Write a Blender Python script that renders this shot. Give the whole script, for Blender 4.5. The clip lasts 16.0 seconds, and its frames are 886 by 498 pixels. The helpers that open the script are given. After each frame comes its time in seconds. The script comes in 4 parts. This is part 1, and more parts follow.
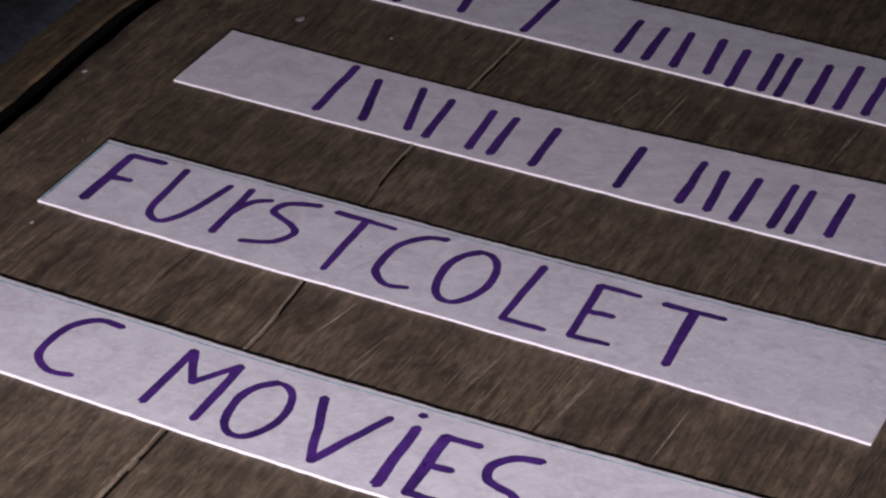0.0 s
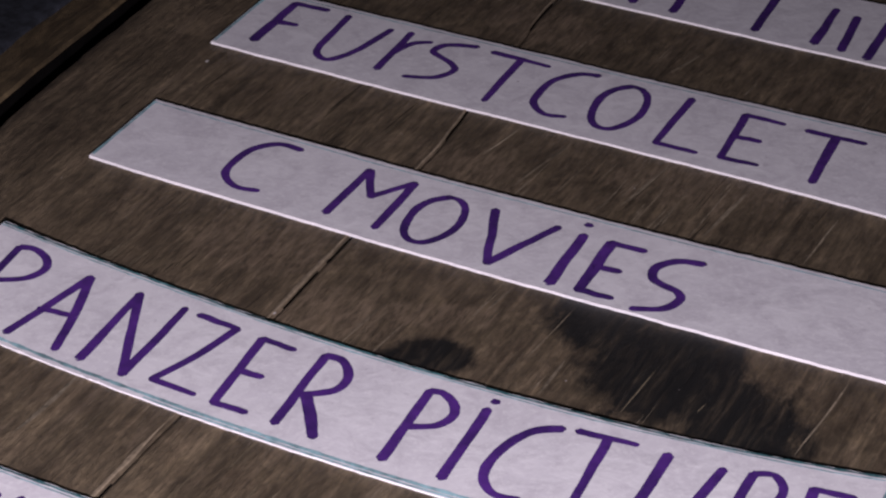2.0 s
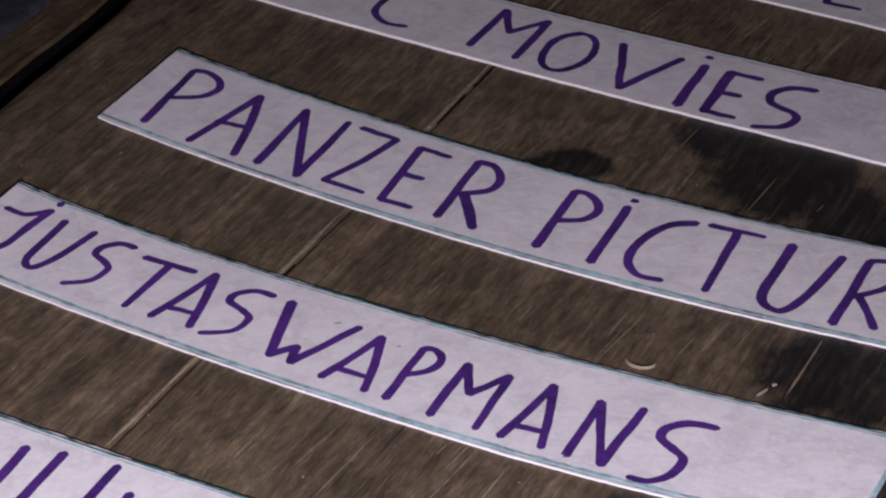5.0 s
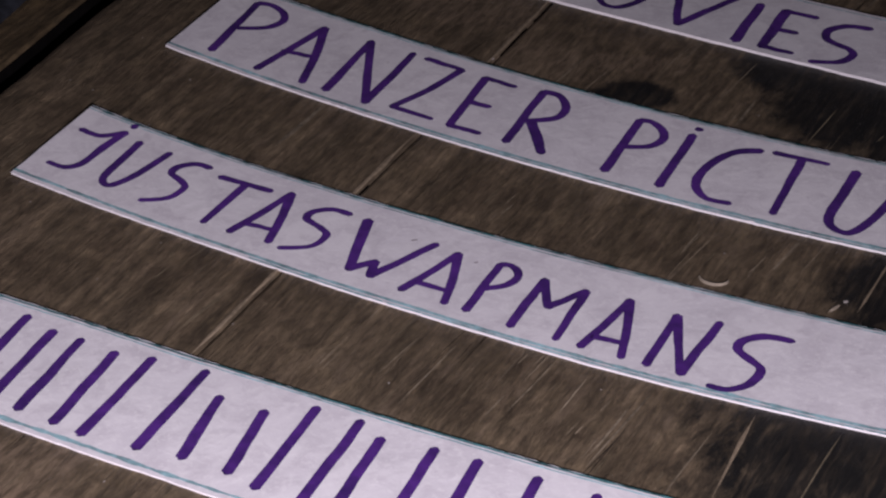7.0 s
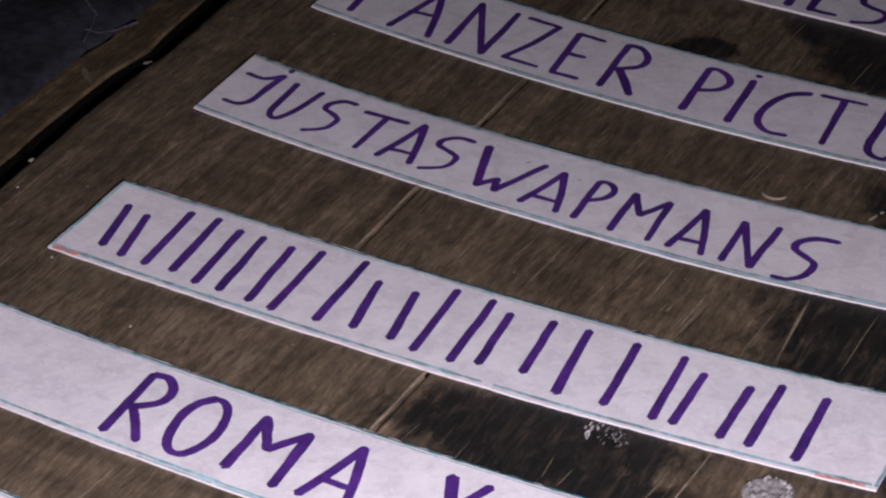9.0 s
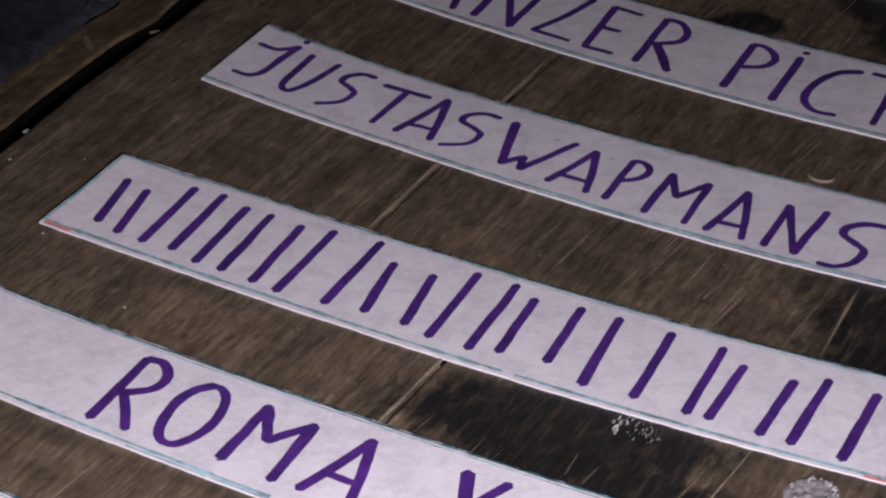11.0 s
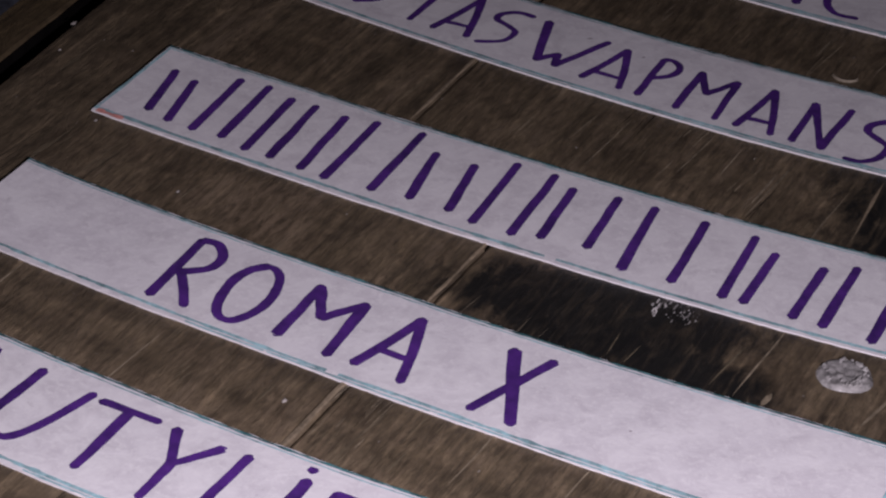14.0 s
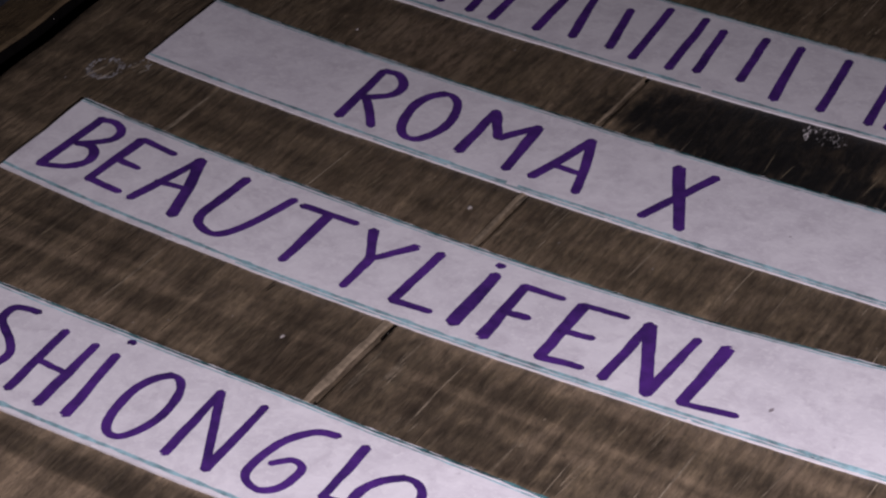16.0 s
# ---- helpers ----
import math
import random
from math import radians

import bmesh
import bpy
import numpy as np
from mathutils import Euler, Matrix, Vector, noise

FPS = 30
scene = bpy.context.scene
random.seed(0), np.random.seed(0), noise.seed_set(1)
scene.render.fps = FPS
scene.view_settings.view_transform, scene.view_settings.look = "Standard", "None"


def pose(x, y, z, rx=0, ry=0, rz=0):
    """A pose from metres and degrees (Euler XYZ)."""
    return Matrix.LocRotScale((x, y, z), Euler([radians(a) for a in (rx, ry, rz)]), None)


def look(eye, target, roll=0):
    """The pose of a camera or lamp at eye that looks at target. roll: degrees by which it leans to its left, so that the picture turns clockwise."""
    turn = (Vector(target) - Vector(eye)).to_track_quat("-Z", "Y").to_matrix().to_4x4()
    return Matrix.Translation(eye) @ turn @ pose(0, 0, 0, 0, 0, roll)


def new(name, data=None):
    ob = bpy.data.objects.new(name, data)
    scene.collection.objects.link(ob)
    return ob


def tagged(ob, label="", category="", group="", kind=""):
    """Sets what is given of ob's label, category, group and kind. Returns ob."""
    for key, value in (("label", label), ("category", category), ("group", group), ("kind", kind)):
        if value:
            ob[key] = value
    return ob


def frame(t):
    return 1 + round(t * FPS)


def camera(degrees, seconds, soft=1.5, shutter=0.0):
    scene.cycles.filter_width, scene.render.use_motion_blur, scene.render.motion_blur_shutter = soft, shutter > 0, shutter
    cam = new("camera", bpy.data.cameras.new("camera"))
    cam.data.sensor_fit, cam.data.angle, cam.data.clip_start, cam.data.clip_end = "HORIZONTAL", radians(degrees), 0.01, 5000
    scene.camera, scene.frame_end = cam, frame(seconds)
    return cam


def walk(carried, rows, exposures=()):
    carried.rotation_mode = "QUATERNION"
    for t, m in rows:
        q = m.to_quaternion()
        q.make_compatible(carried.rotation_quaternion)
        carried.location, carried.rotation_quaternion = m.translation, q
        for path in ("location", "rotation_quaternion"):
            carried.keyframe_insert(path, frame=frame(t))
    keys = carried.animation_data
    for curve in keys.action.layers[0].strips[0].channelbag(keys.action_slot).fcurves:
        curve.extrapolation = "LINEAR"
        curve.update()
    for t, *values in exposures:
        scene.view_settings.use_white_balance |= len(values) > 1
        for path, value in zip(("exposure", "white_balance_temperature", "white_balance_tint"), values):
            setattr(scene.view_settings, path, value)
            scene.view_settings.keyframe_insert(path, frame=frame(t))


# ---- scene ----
cam = camera(20.46, 16.0, soft=2.3)
PATH = [
    (0, (0.3040, -0.4145, 0.3165), (0.1608, -0.1113, 0.0984), 1.21),
    (0.5, (0.3040, -0.4297, 0.3179), (0.1593, -0.1286, 0.0978), 1.06),
    (1, (0.2989, -0.4468, 0.3114), (0.1548, -0.1448, 0.0923), 1.11),
    (1.5, (0.2980, -0.4615, 0.3079), (0.1529, -0.1601, 0.0886), 0.97),
    (2, (0.2992, -0.4737, 0.3052), (0.1522, -0.1742, 0.0846), 0.68),
    (2.5, (0.2989, -0.4849, 0.3043), (0.1523, -0.1866, 0.0818), 0.75),
    (3, (0.2994, -0.4962, 0.3048), (0.1532, -0.1991, 0.0803), 0.73),
    (3.5, (0.3003, -0.5075, 0.3038), (0.1538, -0.2104, 0.0795), 0.76),
    (4, (0.3023, -0.5181, 0.3052), (0.1546, -0.2223, 0.0800), 0.67),
    (4.5, (0.3026, -0.5325, 0.3039), (0.1548, -0.2357, 0.0801), 0.81),
    (5, (0.3025, -0.5479, 0.3030), (0.1545, -0.2506, 0.0802), 0.99),
    (5.2, (0.3023, -0.5538, 0.3026), (0.1541, -0.2563, 0.0801), 1.05),
    (7.3, (0.2883, -0.5862, 0.2894), (0.1457, -0.2836, 0.0701), 2.19),
    (7.5, (0.3054, -0.6315, 0.3115), (0.1626, -0.3279, 0.0937), 2.13),
    (8, (0.3316, -0.7029, 0.3636), (0.1867, -0.4048, 0.1397), 1.84),
    (8.5, (0.3231, -0.6942, 0.3498), (0.1780, -0.3944, 0.1283), 1.98),
    (9, (0.3140, -0.6840, 0.3365), (0.1692, -0.3837, 0.1155), 2.17),
    (9.2, (0.3111, -0.6790, 0.3307), (0.1660, -0.3788, 0.1098), 2.17),
    (11.3, (0.3038, -0.6525, 0.3058), (0.1518, -0.3545, 0.0865), 2.26),
    (11.5, (0.3031, -0.6537, 0.3056), (0.1529, -0.3568, 0.0840), 2.48),
    (12, (0.3039, -0.6535, 0.3055), (0.1553, -0.3599, 0.0780), 2.60),
    (12.5, (0.3068, -0.6565, 0.3087), (0.1576, -0.3633, 0.0812), 2.51),
    (13, (0.3059, -0.6618, 0.3091), (0.1582, -0.3671, 0.0826), 2.80),
    (13.5, (0.3008, -0.6705, 0.3091), (0.1568, -0.3740, 0.0825), 3.31),
    (14, (0.2988, -0.6806, 0.3089), (0.1562, -0.3849, 0.0804), 3.52),
    (14.5, (0.3021, -0.6945, 0.3039), (0.1572, -0.3990, 0.0766), 3.21),
    (15, (0.2990, -0.7105, 0.3029), (0.1552, -0.4157, 0.0740), 3.43),
    (15.5, (0.2987, -0.7258, 0.3021), (0.1532, -0.4326, 0.0722), 3.37),
    (16, (0.2984, -0.7417, 0.3026), (0.1512, -0.4507, 0.0708), 3.28),
]
EXPOSURES = [(0.0, 2.65), (2.5, 1.87), (4.0, 1.55), (5.2, 1.28), (7.3, 0.9), (8.0, 0.69), (9.2, 0.65), (11.5, 0.36), (12.0, 0.13), (13.0, 0.06), (14.0, -0.14), (16.0, -0.82)]
walk(cam, [(t, look(eye, target, roll)) for t, eye, target, roll in PATH], EXPOSURES)

# ---------------------------------------------------------------- light
world = bpy.data.worlds.new("dim_room")
world.use_nodes = True
world.node_tree.nodes["Background"].inputs["Color"].default_value = (0.75, 0.72, 1.0, 1)
world.node_tree.nodes["Background"].inputs["Strength"].default_value = 0.0045
scene.world = world

lamp_data = bpy.data.lights.new("hand_lamp", "AREA")
lamp_data.shape, lamp_data.size = "DISK", 0.035
lamp_data.energy, lamp_data.color = 4.32, (1.0, 0.885, 1.015)
lamp = new("hand_lamp", lamp_data)
lamp.matrix_world = look((0.35, -0.60, 0.215), (0.32, -0.635, 0.0))
tagged(lamp, "small white hand lamp shining over the board", "lamp")

MM = 0.001

# ---------------------------------------------------------------- materials


def material(name):
    m = bpy.data.materials.new(name)
    m.use_nodes = True
    nt = m.node_tree
    return m, nt, nt.nodes["Principled BSDF"]


def node(nt, kind, **values):
    n = nt.nodes.new(kind)
    for key, v in values.items():
        if key in n.inputs:
            n.inputs[key].default_value = v
    return n


def coords(nt, scale=(1, 1, 1), turn=0.0):
    tc = nt.nodes.new("ShaderNodeTexCoord")
    mp = node(nt, "ShaderNodeMapping", Scale=scale)
    mp.inputs["Rotation"].default_value = (0, 0, turn)
    nt.links.new(tc.outputs["Object"], mp.inputs["Vector"])
    return mp.outputs["Vector"]


def noise_of(nt, vec, scale, detail=4.0, rough=0.55, distortion=0.0):
    n = node(nt, "ShaderNodeTexNoise", Scale=scale, Detail=detail, Roughness=rough, Distortion=distortion)
    nt.links.new(vec, n.inputs["Vector"])
    return n.outputs["Fac"]


def ramp(nt, fac, stops):
    r = nt.nodes.new("ShaderNodeValToRGB")
    els = r.color_ramp.elements
    while len(els) < len(stops):
        els.new(0.5)
    for e, (p, c) in zip(els, stops):
        e.position = p
        e.color = (c, c, c, 1) if isinstance(c, (int, float)) else (*c, 1)
    nt.links.new(fac, r.inputs["Fac"])
    return r.outputs["Color"]


def mix(nt, fac, a, b, mode="MIX"):
    n = nt.nodes.new("ShaderNodeMix")
    n.data_type, n.blend_type = "RGBA", mode
    for slot, v in ((0, fac), (6, a), (7, b)):
        if isinstance(v, bpy.types.NodeSocket):
            nt.links.new(v, n.inputs[slot])
        else:
            n.inputs[slot].default_value = v if slot == 0 else (*v, 1)
    return n.outputs[2]


def calc(nt, op, a, b=0.0, clamp=False):
    n = nt.nodes.new("ShaderNodeMath")
    n.operation, n.use_clamp = op, clamp
    for slot, v in ((0, a), (1, b)):
        if isinstance(v, bpy.types.NodeSocket):
            nt.links.new(v, n.inputs[slot])
        else:
            n.inputs[slot].default_value = v
    return n.outputs[0]


def bump(nt, bsdf, height, strength, distance):
    b = node(nt, "ShaderNodeBump", Strength=strength, Distance=distance)
    nt.links.new(height, b.inputs["Height"])
    nt.links.new(b.outputs["Normal"], bsdf.inputs["Normal"])


def stain(nt, px, py, x, y, rx, ry, turn, ragged):
    """A soaked patch of dark stain: an oval with a ragged rim, 0 to 1."""
    c, s = math.cos(radians(turn)), math.sin(radians(turn))
    dx, dy = calc(nt, "SUBTRACT", px, x * MM), calc(nt, "SUBTRACT", py, y * MM)
    u = calc(nt, "ADD", calc(nt, "MULTIPLY", dx, c / rx / MM), calc(nt, "MULTIPLY", dy, s / rx / MM))
    v = calc(nt, "ADD", calc(nt, "MULTIPLY", dx, -s / ry / MM), calc(nt, "MULTIPLY", dy, c / ry / MM))
    d = calc(nt, "SQRT", calc(nt, "ADD", calc(nt, "MULTIPLY", u, u), calc(nt, "MULTIPLY", v, v)))
    d = calc(nt, "ADD", d, ragged)
    return calc(nt, "MULTIPLY", calc(nt, "SUBTRACT", 1.33, d), 2.4, True)


STAINS = [
    (106, -101, 6.5, 4.2, 55), (112, -97, 8, 5.6, 10), (139, -71, 13, 9, -30), (158, -79, 18, 15.5, -25), (177, -88, 16, 12.5, -30),
    (196, -147, 16, 15, 5), (206, -212, 28, 34, 0), (146, -284, 32, 13.5, 14), (161, -297, 27, 12, 5),
    (215, -239, 24, 28, 0), (232, -112, 24, 20, 0),
]


# where the surface is torn and pale, laid out like the stains
TORN = [(86, -94, 12, 9, 20), (104, -84, 15, 4, 20), (58, -76, 14, 9, 0), (61, -287, 13, 9, 10), (129, -281, 9, 5, 30), (85, -27, 12, 9, 0), (135, -8, 16, 10, 10), (73, 46, 14, 9, 0)]


def on_stain(x, y):
    """Whether a place on the board lies well inside a stain."""
    for sx, sy, rx, ry, turn in STAINS:
        c, s = math.cos(radians(turn)), math.sin(radians(turn))
        if math.hypot(((x - sx) * c + (y - sy) * s) / rx, ((y - sy) * c - (x - sx) * s) / ry) < 1.15:
            return True
    return False


def worn_wood(name, stained=True, tint=(1, 1, 1)):
    """Old dark-stained softwood: fibres along y, torn pale in places, with planer ripples, blotches and dust."""
    m, nt, bsdf = material(name)
    sep = nt.nodes.new("ShaderNodeSeparateXYZ")
    nt.links.new(coords(nt), sep.inputs[0])
    px, py = sep.outputs[0], sep.outputs[1]
    fine = noise_of(nt, coords(nt, (1.0, 0.17, 1.0), 0.03), 1000, 6, 0.7, 0.4)
    fibre = noise_of(nt, coords(nt, (1.0, 0.07, 1.0), 0.03), 560, 7, 0.72, 0.35)
    broad = noise_of(nt, coords(nt, (1.0, 0.45, 1.0)), 75, 6, 0.7, 0.9)
    blotch = noise_of(nt, coords(nt, (1.0, 0.8, 1.0)), 46, 7, 0.72, 1.0)
    patch = noise_of(nt, coords(nt, (1.0, 0.6, 1.0)), 55, 5, 0.65, 1.2)
    ripple = noise_of(nt, coords(nt, (0.045, 1.0, 1.0), 0.02), 105, 2, 0.5, 0.3)
    groove = calc(nt, "MULTIPLY", calc(nt, "SUBTRACT", -0.30, py), 10.0, True)
    speck = noise_of(nt, coords(nt, (1.0, 0.7, 1.0)), 1000, 4, 0.75)
    t = lambda c: tuple(a * b for a, b in zip(c, tint))
    base = ramp(nt, broad, [(0.24, t((0.076, 0.061, 0.036))), (0.5, t((0.128, 0.106, 0.066))), (0.76, t((0.185, 0.154, 0.099)))])
    base = mix(nt, ramp(nt, blotch, [(0.38, 0.5), (0.58, 0.0)]), base, t((0.071, 0.058, 0.041)))
    base = mix(nt, ramp(nt, fine, [(0.36, 0.6), (0.55, 0.0)]), base, t((0.055, 0.045, 0.030)))
    torn = calc(nt, "MULTIPLY", ramp(nt, fibre, [(0.52, 0.0), (0.68, 1.0)]), ramp(nt, patch, [(0.46, 0.05), (0.66, 0.75)]))
    base = mix(nt, torn, base, t((0.236, 0.190, 0.122)))
    banded = calc(nt, "ADD", 0.3, calc(nt, "MULTIPLY", calc(nt, "SUBTRACT", -0.31, py), 9.0, True))
    banded = calc(nt, "MULTIPLY", banded, ramp(nt, ripple, [(0.46, 0.0), (0.60, 0.5)]))
    base = mix(nt, banded, base, t((0.178, 0.146, 0.096)))
    base = mix(nt, ramp(nt, speck, [(0.63, 0.0), (0.72, 0.6)]), base, t((0.215, 0.185, 0.132)))
    base = mix(nt, ramp(nt, speck, [(0.31, 0.7), (0.40, 0.0)]), base, t((0.032, 0.026, 0.020)))
    mottle = noise_of(nt, coords(nt, (1.0, 0.38, 1.0), 0.03), 230, 7, 0.72, 0.8)
    base = mix(nt, 1.0, base, ramp(nt, mottle, [(0.30, 0.68), (0.5, 1.03), (0.70, 1.36)]), "MULTIPLY")
    crisp = noise_of(nt, coords(nt, (1.0, 0.24, 1.0), 0.03), 640, 6, 0.78, 0.4)
    base = mix(nt, 1.0, base, ramp(nt, crisp, [(0.36, 0.74), (0.5, 1.0), (0.64, 1.28)]), "MULTIPLY")
    base = mix(nt, groove, base, mix(nt, 1.0, base, ramp(nt, ripple, [(0.36, 0.68), (0.5, 1.0), (0.62, 1.22)]), "MULTIPLY"))
    band = noise_of(nt, coords(nt, (1.0, 0.05, 1.0), 0.03), 130, 4, 0.6, 0.3)
    base = mix(nt, 1.0, base, ramp(nt, band, [(0.32, 0.78), (0.5, 1.0), (0.68, 1.25)]), "MULTIPLY")
    cloud = noise_of(nt, coords(nt, (1.0, 0.8, 1.0)), 170, 6, 0.7, 0.7)
    base = mix(nt, 1.0, base, ramp(nt, cloud, [(0.32, (0.74, 0.72, 0.72)), (0.5, (1.0, 1.0, 1.0)), (0.68, (1.26, 1.25, 1.2))]), "MULTIPLY")
    streak = noise_of(nt, coords(nt, (1.0, 0.035, 1.0), -0.04), 430, 4, 0.62, 0.25)
    base = mix(nt, 1.0, base, ramp(nt, streak, [(0.34, 0.70), (0.48, 0.98), (0.58, 1.04), (0.70, 1.5)]), "MULTIPLY")
    scuff = noise_of(nt, coords(nt, (1.0, 0.13, 1.0), -0.05), 210, 5, 0.6, 0.5)
    rubbed = calc(nt, "MULTIPLY", ramp(nt, scuff, [(0.56, 0.0), (0.68, 0.6)]), ramp(nt, broad, [(0.42, 0.1), (0.6, 1.0)]))
    base = mix(nt, rubbed, base, t((0.205, 0.170, 0.118)))
    rough = ramp(nt, blotch, [(0.3, 0.5), (0.7, 0.75)])
    if stained:
        frayed = calc(nt, "MULTIPLY", calc(nt, "SUBTRACT", noise_of(nt, coords(nt, (1.0, 0.3, 1.0)), 160, 8, 0.75, 0.4), 0.5), 4.0)
        pale = None
        for x, y, rx, ry, turn in TORN:
            one = stain(nt, px, py, x, y, rx, ry, turn, frayed)
            pale = one if pale is None else calc(nt, "MAXIMUM", pale, one)
        pale = calc(nt, "MULTIPLY", pale, ramp(nt, crisp, [(0.44, 0.1), (0.6, 0.62)]))
        base = mix(nt, pale, base, t((0.245, 0.200, 0.136)))
        ragged = calc(nt, "MULTIPLY", calc(nt, "SUBTRACT", noise_of(nt, coords(nt, (1.0, 0.5, 1.0)), 110, 9, 0.76, 0.4), 0.5), 2.2)
        total = None
        for x, y, rx, ry, turn in STAINS:
            one = stain(nt, px, py, x, y, rx, ry, turn, ragged)
            total = one if total is None else calc(nt, "MAXIMUM", total, one)
        worn = calc(nt, "MULTIPLY", ramp(nt, fibre, [(0.50, 1.0), (0.72, 0.62)]), ramp(nt, mottle, [(0.5, 1.0), (0.68, 0.8)]))
        total = calc(nt, "MULTIPLY", total, worn)
        ink = ramp(nt, patch, [(0.3, (0.006, 0.0068, 0.0075)), (0.75, (0.015, 0.0155, 0.015))])
        base = mix(nt, calc(nt, "MULTIPLY", total, 0.97), base, ink)
        rough = mix(nt, calc(nt, "MULTIPLY", total, 0.6), rough, (0.45, 0.45, 0.45))
    nt.links.new(base, bsdf.inputs["Base Color"])
    nt.links.new(rough, bsdf.inputs["Roughness"])
    height = calc(nt, "ADD", calc(nt, "MULTIPLY", fine, 0.8), calc(nt, "ADD", calc(nt, "MULTIPLY", fibre, 0.8), calc(nt, "ADD", calc(nt, "MULTIPLY", ripple, 0.5), calc(nt, "MULTIPLY", mottle, 0.5))))
    bump(nt, bsdf, height, 0.55, 0.0008)
    return m


def plain(name, colour, rough, grain=0.12, scale=400, relief=0.0002, metal=0.0, gloss=0.4):
    """One pigment with a fine grain and broad unevenness."""
    m, nt, bsdf = material(name)
    a = noise_of(nt, coords(nt), scale, 5, 0.6)
    b = noise_of(nt, coords(nt), scale * 0.11, 3, 0.5)
    dark = tuple(c * (1 - grain) for c in colour)
    light = tuple(min(1, c * (1 + grain)) for c in colour)
    both = calc(nt, "ADD", calc(nt, "MULTIPLY", a, 0.5), calc(nt, "MULTIPLY", b, 0.5))
    nt.links.new(ramp(nt, both, [(0.38, dark), (0.62, light)]), bsdf.inputs["Base Color"])
    bsdf.inputs["Roughness"].default_value = rough
    bsdf.inputs["Metallic"].default_value = metal
    bsdf.inputs["Specular IOR Level"].default_value = gloss
    bump(nt, bsdf, a, 0.35, relief)
    return m


WOOD = worn_wood("worn_dark_wood", True, (1.06, 0.985, 0.97))
LEDGE_WOOD = worn_wood("ledge_wood", False, (0.72, 0.63, 0.51))
DARK_SCORE = plain("dirty_score", (0.028, 0.023, 0.018), 0.9, 0.5, 500, gloss=0.1)
SCRATCH = plain("scratched_wood", (0.225, 0.188, 0.132), 0.75, 0.6, 450)
WORN = plain("rubbed_wood", (0.190, 0.157, 0.109), 0.7, 0.55, 420)
SPLINTER = plain("bare_wood_splinter", (0.228, 0.184, 0.125), 0.7, 0.35, 700)


def card_paper():
    m, nt, bsdf = material("white_card")
    pulp = noise_of(nt, coords(nt), 800, 5, 0.7)
    dent = noise_of(nt, coords(nt), 150, 5, 0.62, 0.6)
    wave = noise_of(nt, coords(nt), 55, 4, 0.6, 0.5)
    grime = noise_of(nt, coords(nt), 240, 5, 0.75)
    c = ramp(nt, wave, [(0.36, (0.79, 0.78, 0.815)), (0.62, (0.875, 0.87, 0.895))])
    c = mix(nt, ramp(nt, dent, [(0.44, 0.0), (0.66, 0.7)]), c, (0.67, 0.65, 0.69))
    c = mix(nt, ramp(nt, pulp, [(0.50, 0.0), (0.66, 0.65)]), c, (0.93, 0.93, 0.94))
    c = mix(nt, ramp(nt, grime, [(0.62, 0.0), (0.76, 0.5)]), c, (0.42, 0.39, 0.43))
    nt.links.new(c, bsdf.inputs["Base Color"])
    bsdf.inputs["Roughness"].default_value = 0.8
    bump(nt, bsdf, calc(nt, "ADD", calc(nt, "MULTIPLY", pulp, 0.2), calc(nt, "ADD", dent, calc(nt, "MULTIPLY", wave, 1.5))), 0.24, 0.0006)
    return m


CARD = card_paper()
CUT_EDGE = plain("cut_card_edge", (0.85, 0.83, 0.84), 0.85, 0.08, 900)
TEAL = plain("teal_pencil", (0.065, 0.18, 0.195), 0.7, 0.7, 600)
PALE_TEAL = plain("pale_teal_pencil", (0.30, 0.50, 0.54), 0.7, 0.5, 500)
RED = plain("red_pencil", (0.78, 0.33, 0.29), 0.7, 0.35, 1200)
# near-black: shade painted into the ledge's gap wall, and the black of the cracks
GAP_BLACK = plain("gap_black", (0.004, 0.0035, 0.0035), 0.95, 0.4, 300, gloss=0.03)
DIRT = plain("grey_dirt", (0.30, 0.27, 0.29), 0.8, 0.3, 900)
DULL_FIBRE = plain("dull_torn_fibre", (0.135, 0.112, 0.072), 0.8, 0.4, 900)
THREAD = plain("grey_thread", (0.055, 0.056, 0.072), 0.9, 0.5, 600)
CLOTH = plain("dark_blue_cloth", (0.021, 0.024, 0.031), 0.9, 0.6, 260, 0.0008, gloss=0.25)
RESIDUE = plain("pale_glue_residue", (0.58, 0.565, 0.55), 0.3, 0.4, 900, 0.0003)
CHIP = plain("pale_wood_chip", (0.36, 0.335, 0.31), 0.5, 0.4, 900)
PALE_CLOTH = plain("pale_pink_cloth", (0.50, 0.42, 0.46), 0.85, 0.15, 200, 0.0004)


def marker_ink():
    m, nt, bsdf = material("purple_marker_ink")
    pool = noise_of(nt, coords(nt), 330, 4, 0.6)
    broad = noise_of(nt, coords(nt), 45, 2, 0.5)
    both = calc(nt, "ADD", calc(nt, "MULTIPLY", pool, 0.5), calc(nt, "MULTIPLY", broad, 0.5))
    nt.links.new(ramp(nt, both, [(0.35, (0.042, 0.014, 0.126)), (0.65, (0.116, 0.032, 0.290))]), bsdf.inputs["Base Color"])
    bsdf.inputs["Roughness"].default_value = 0.6
    bump(nt, bsdf, pool, 0.3, 0.0001)
    return m


INK = marker_ink()


def part(name, bm, mat, parent=None, label=""):
    """Links a bmesh as one mesh object, under a thing or a part."""
    me = bpy.data.meshes.new(name)
    bm.to_mesh(me)
    bm.free()
    for one in mat if isinstance(mat, (list, tuple)) else (mat,):
        me.materials.append(one)
    ob = new(name, me)
    if parent:
        ob.parent = parent
    return tagged(ob, label)


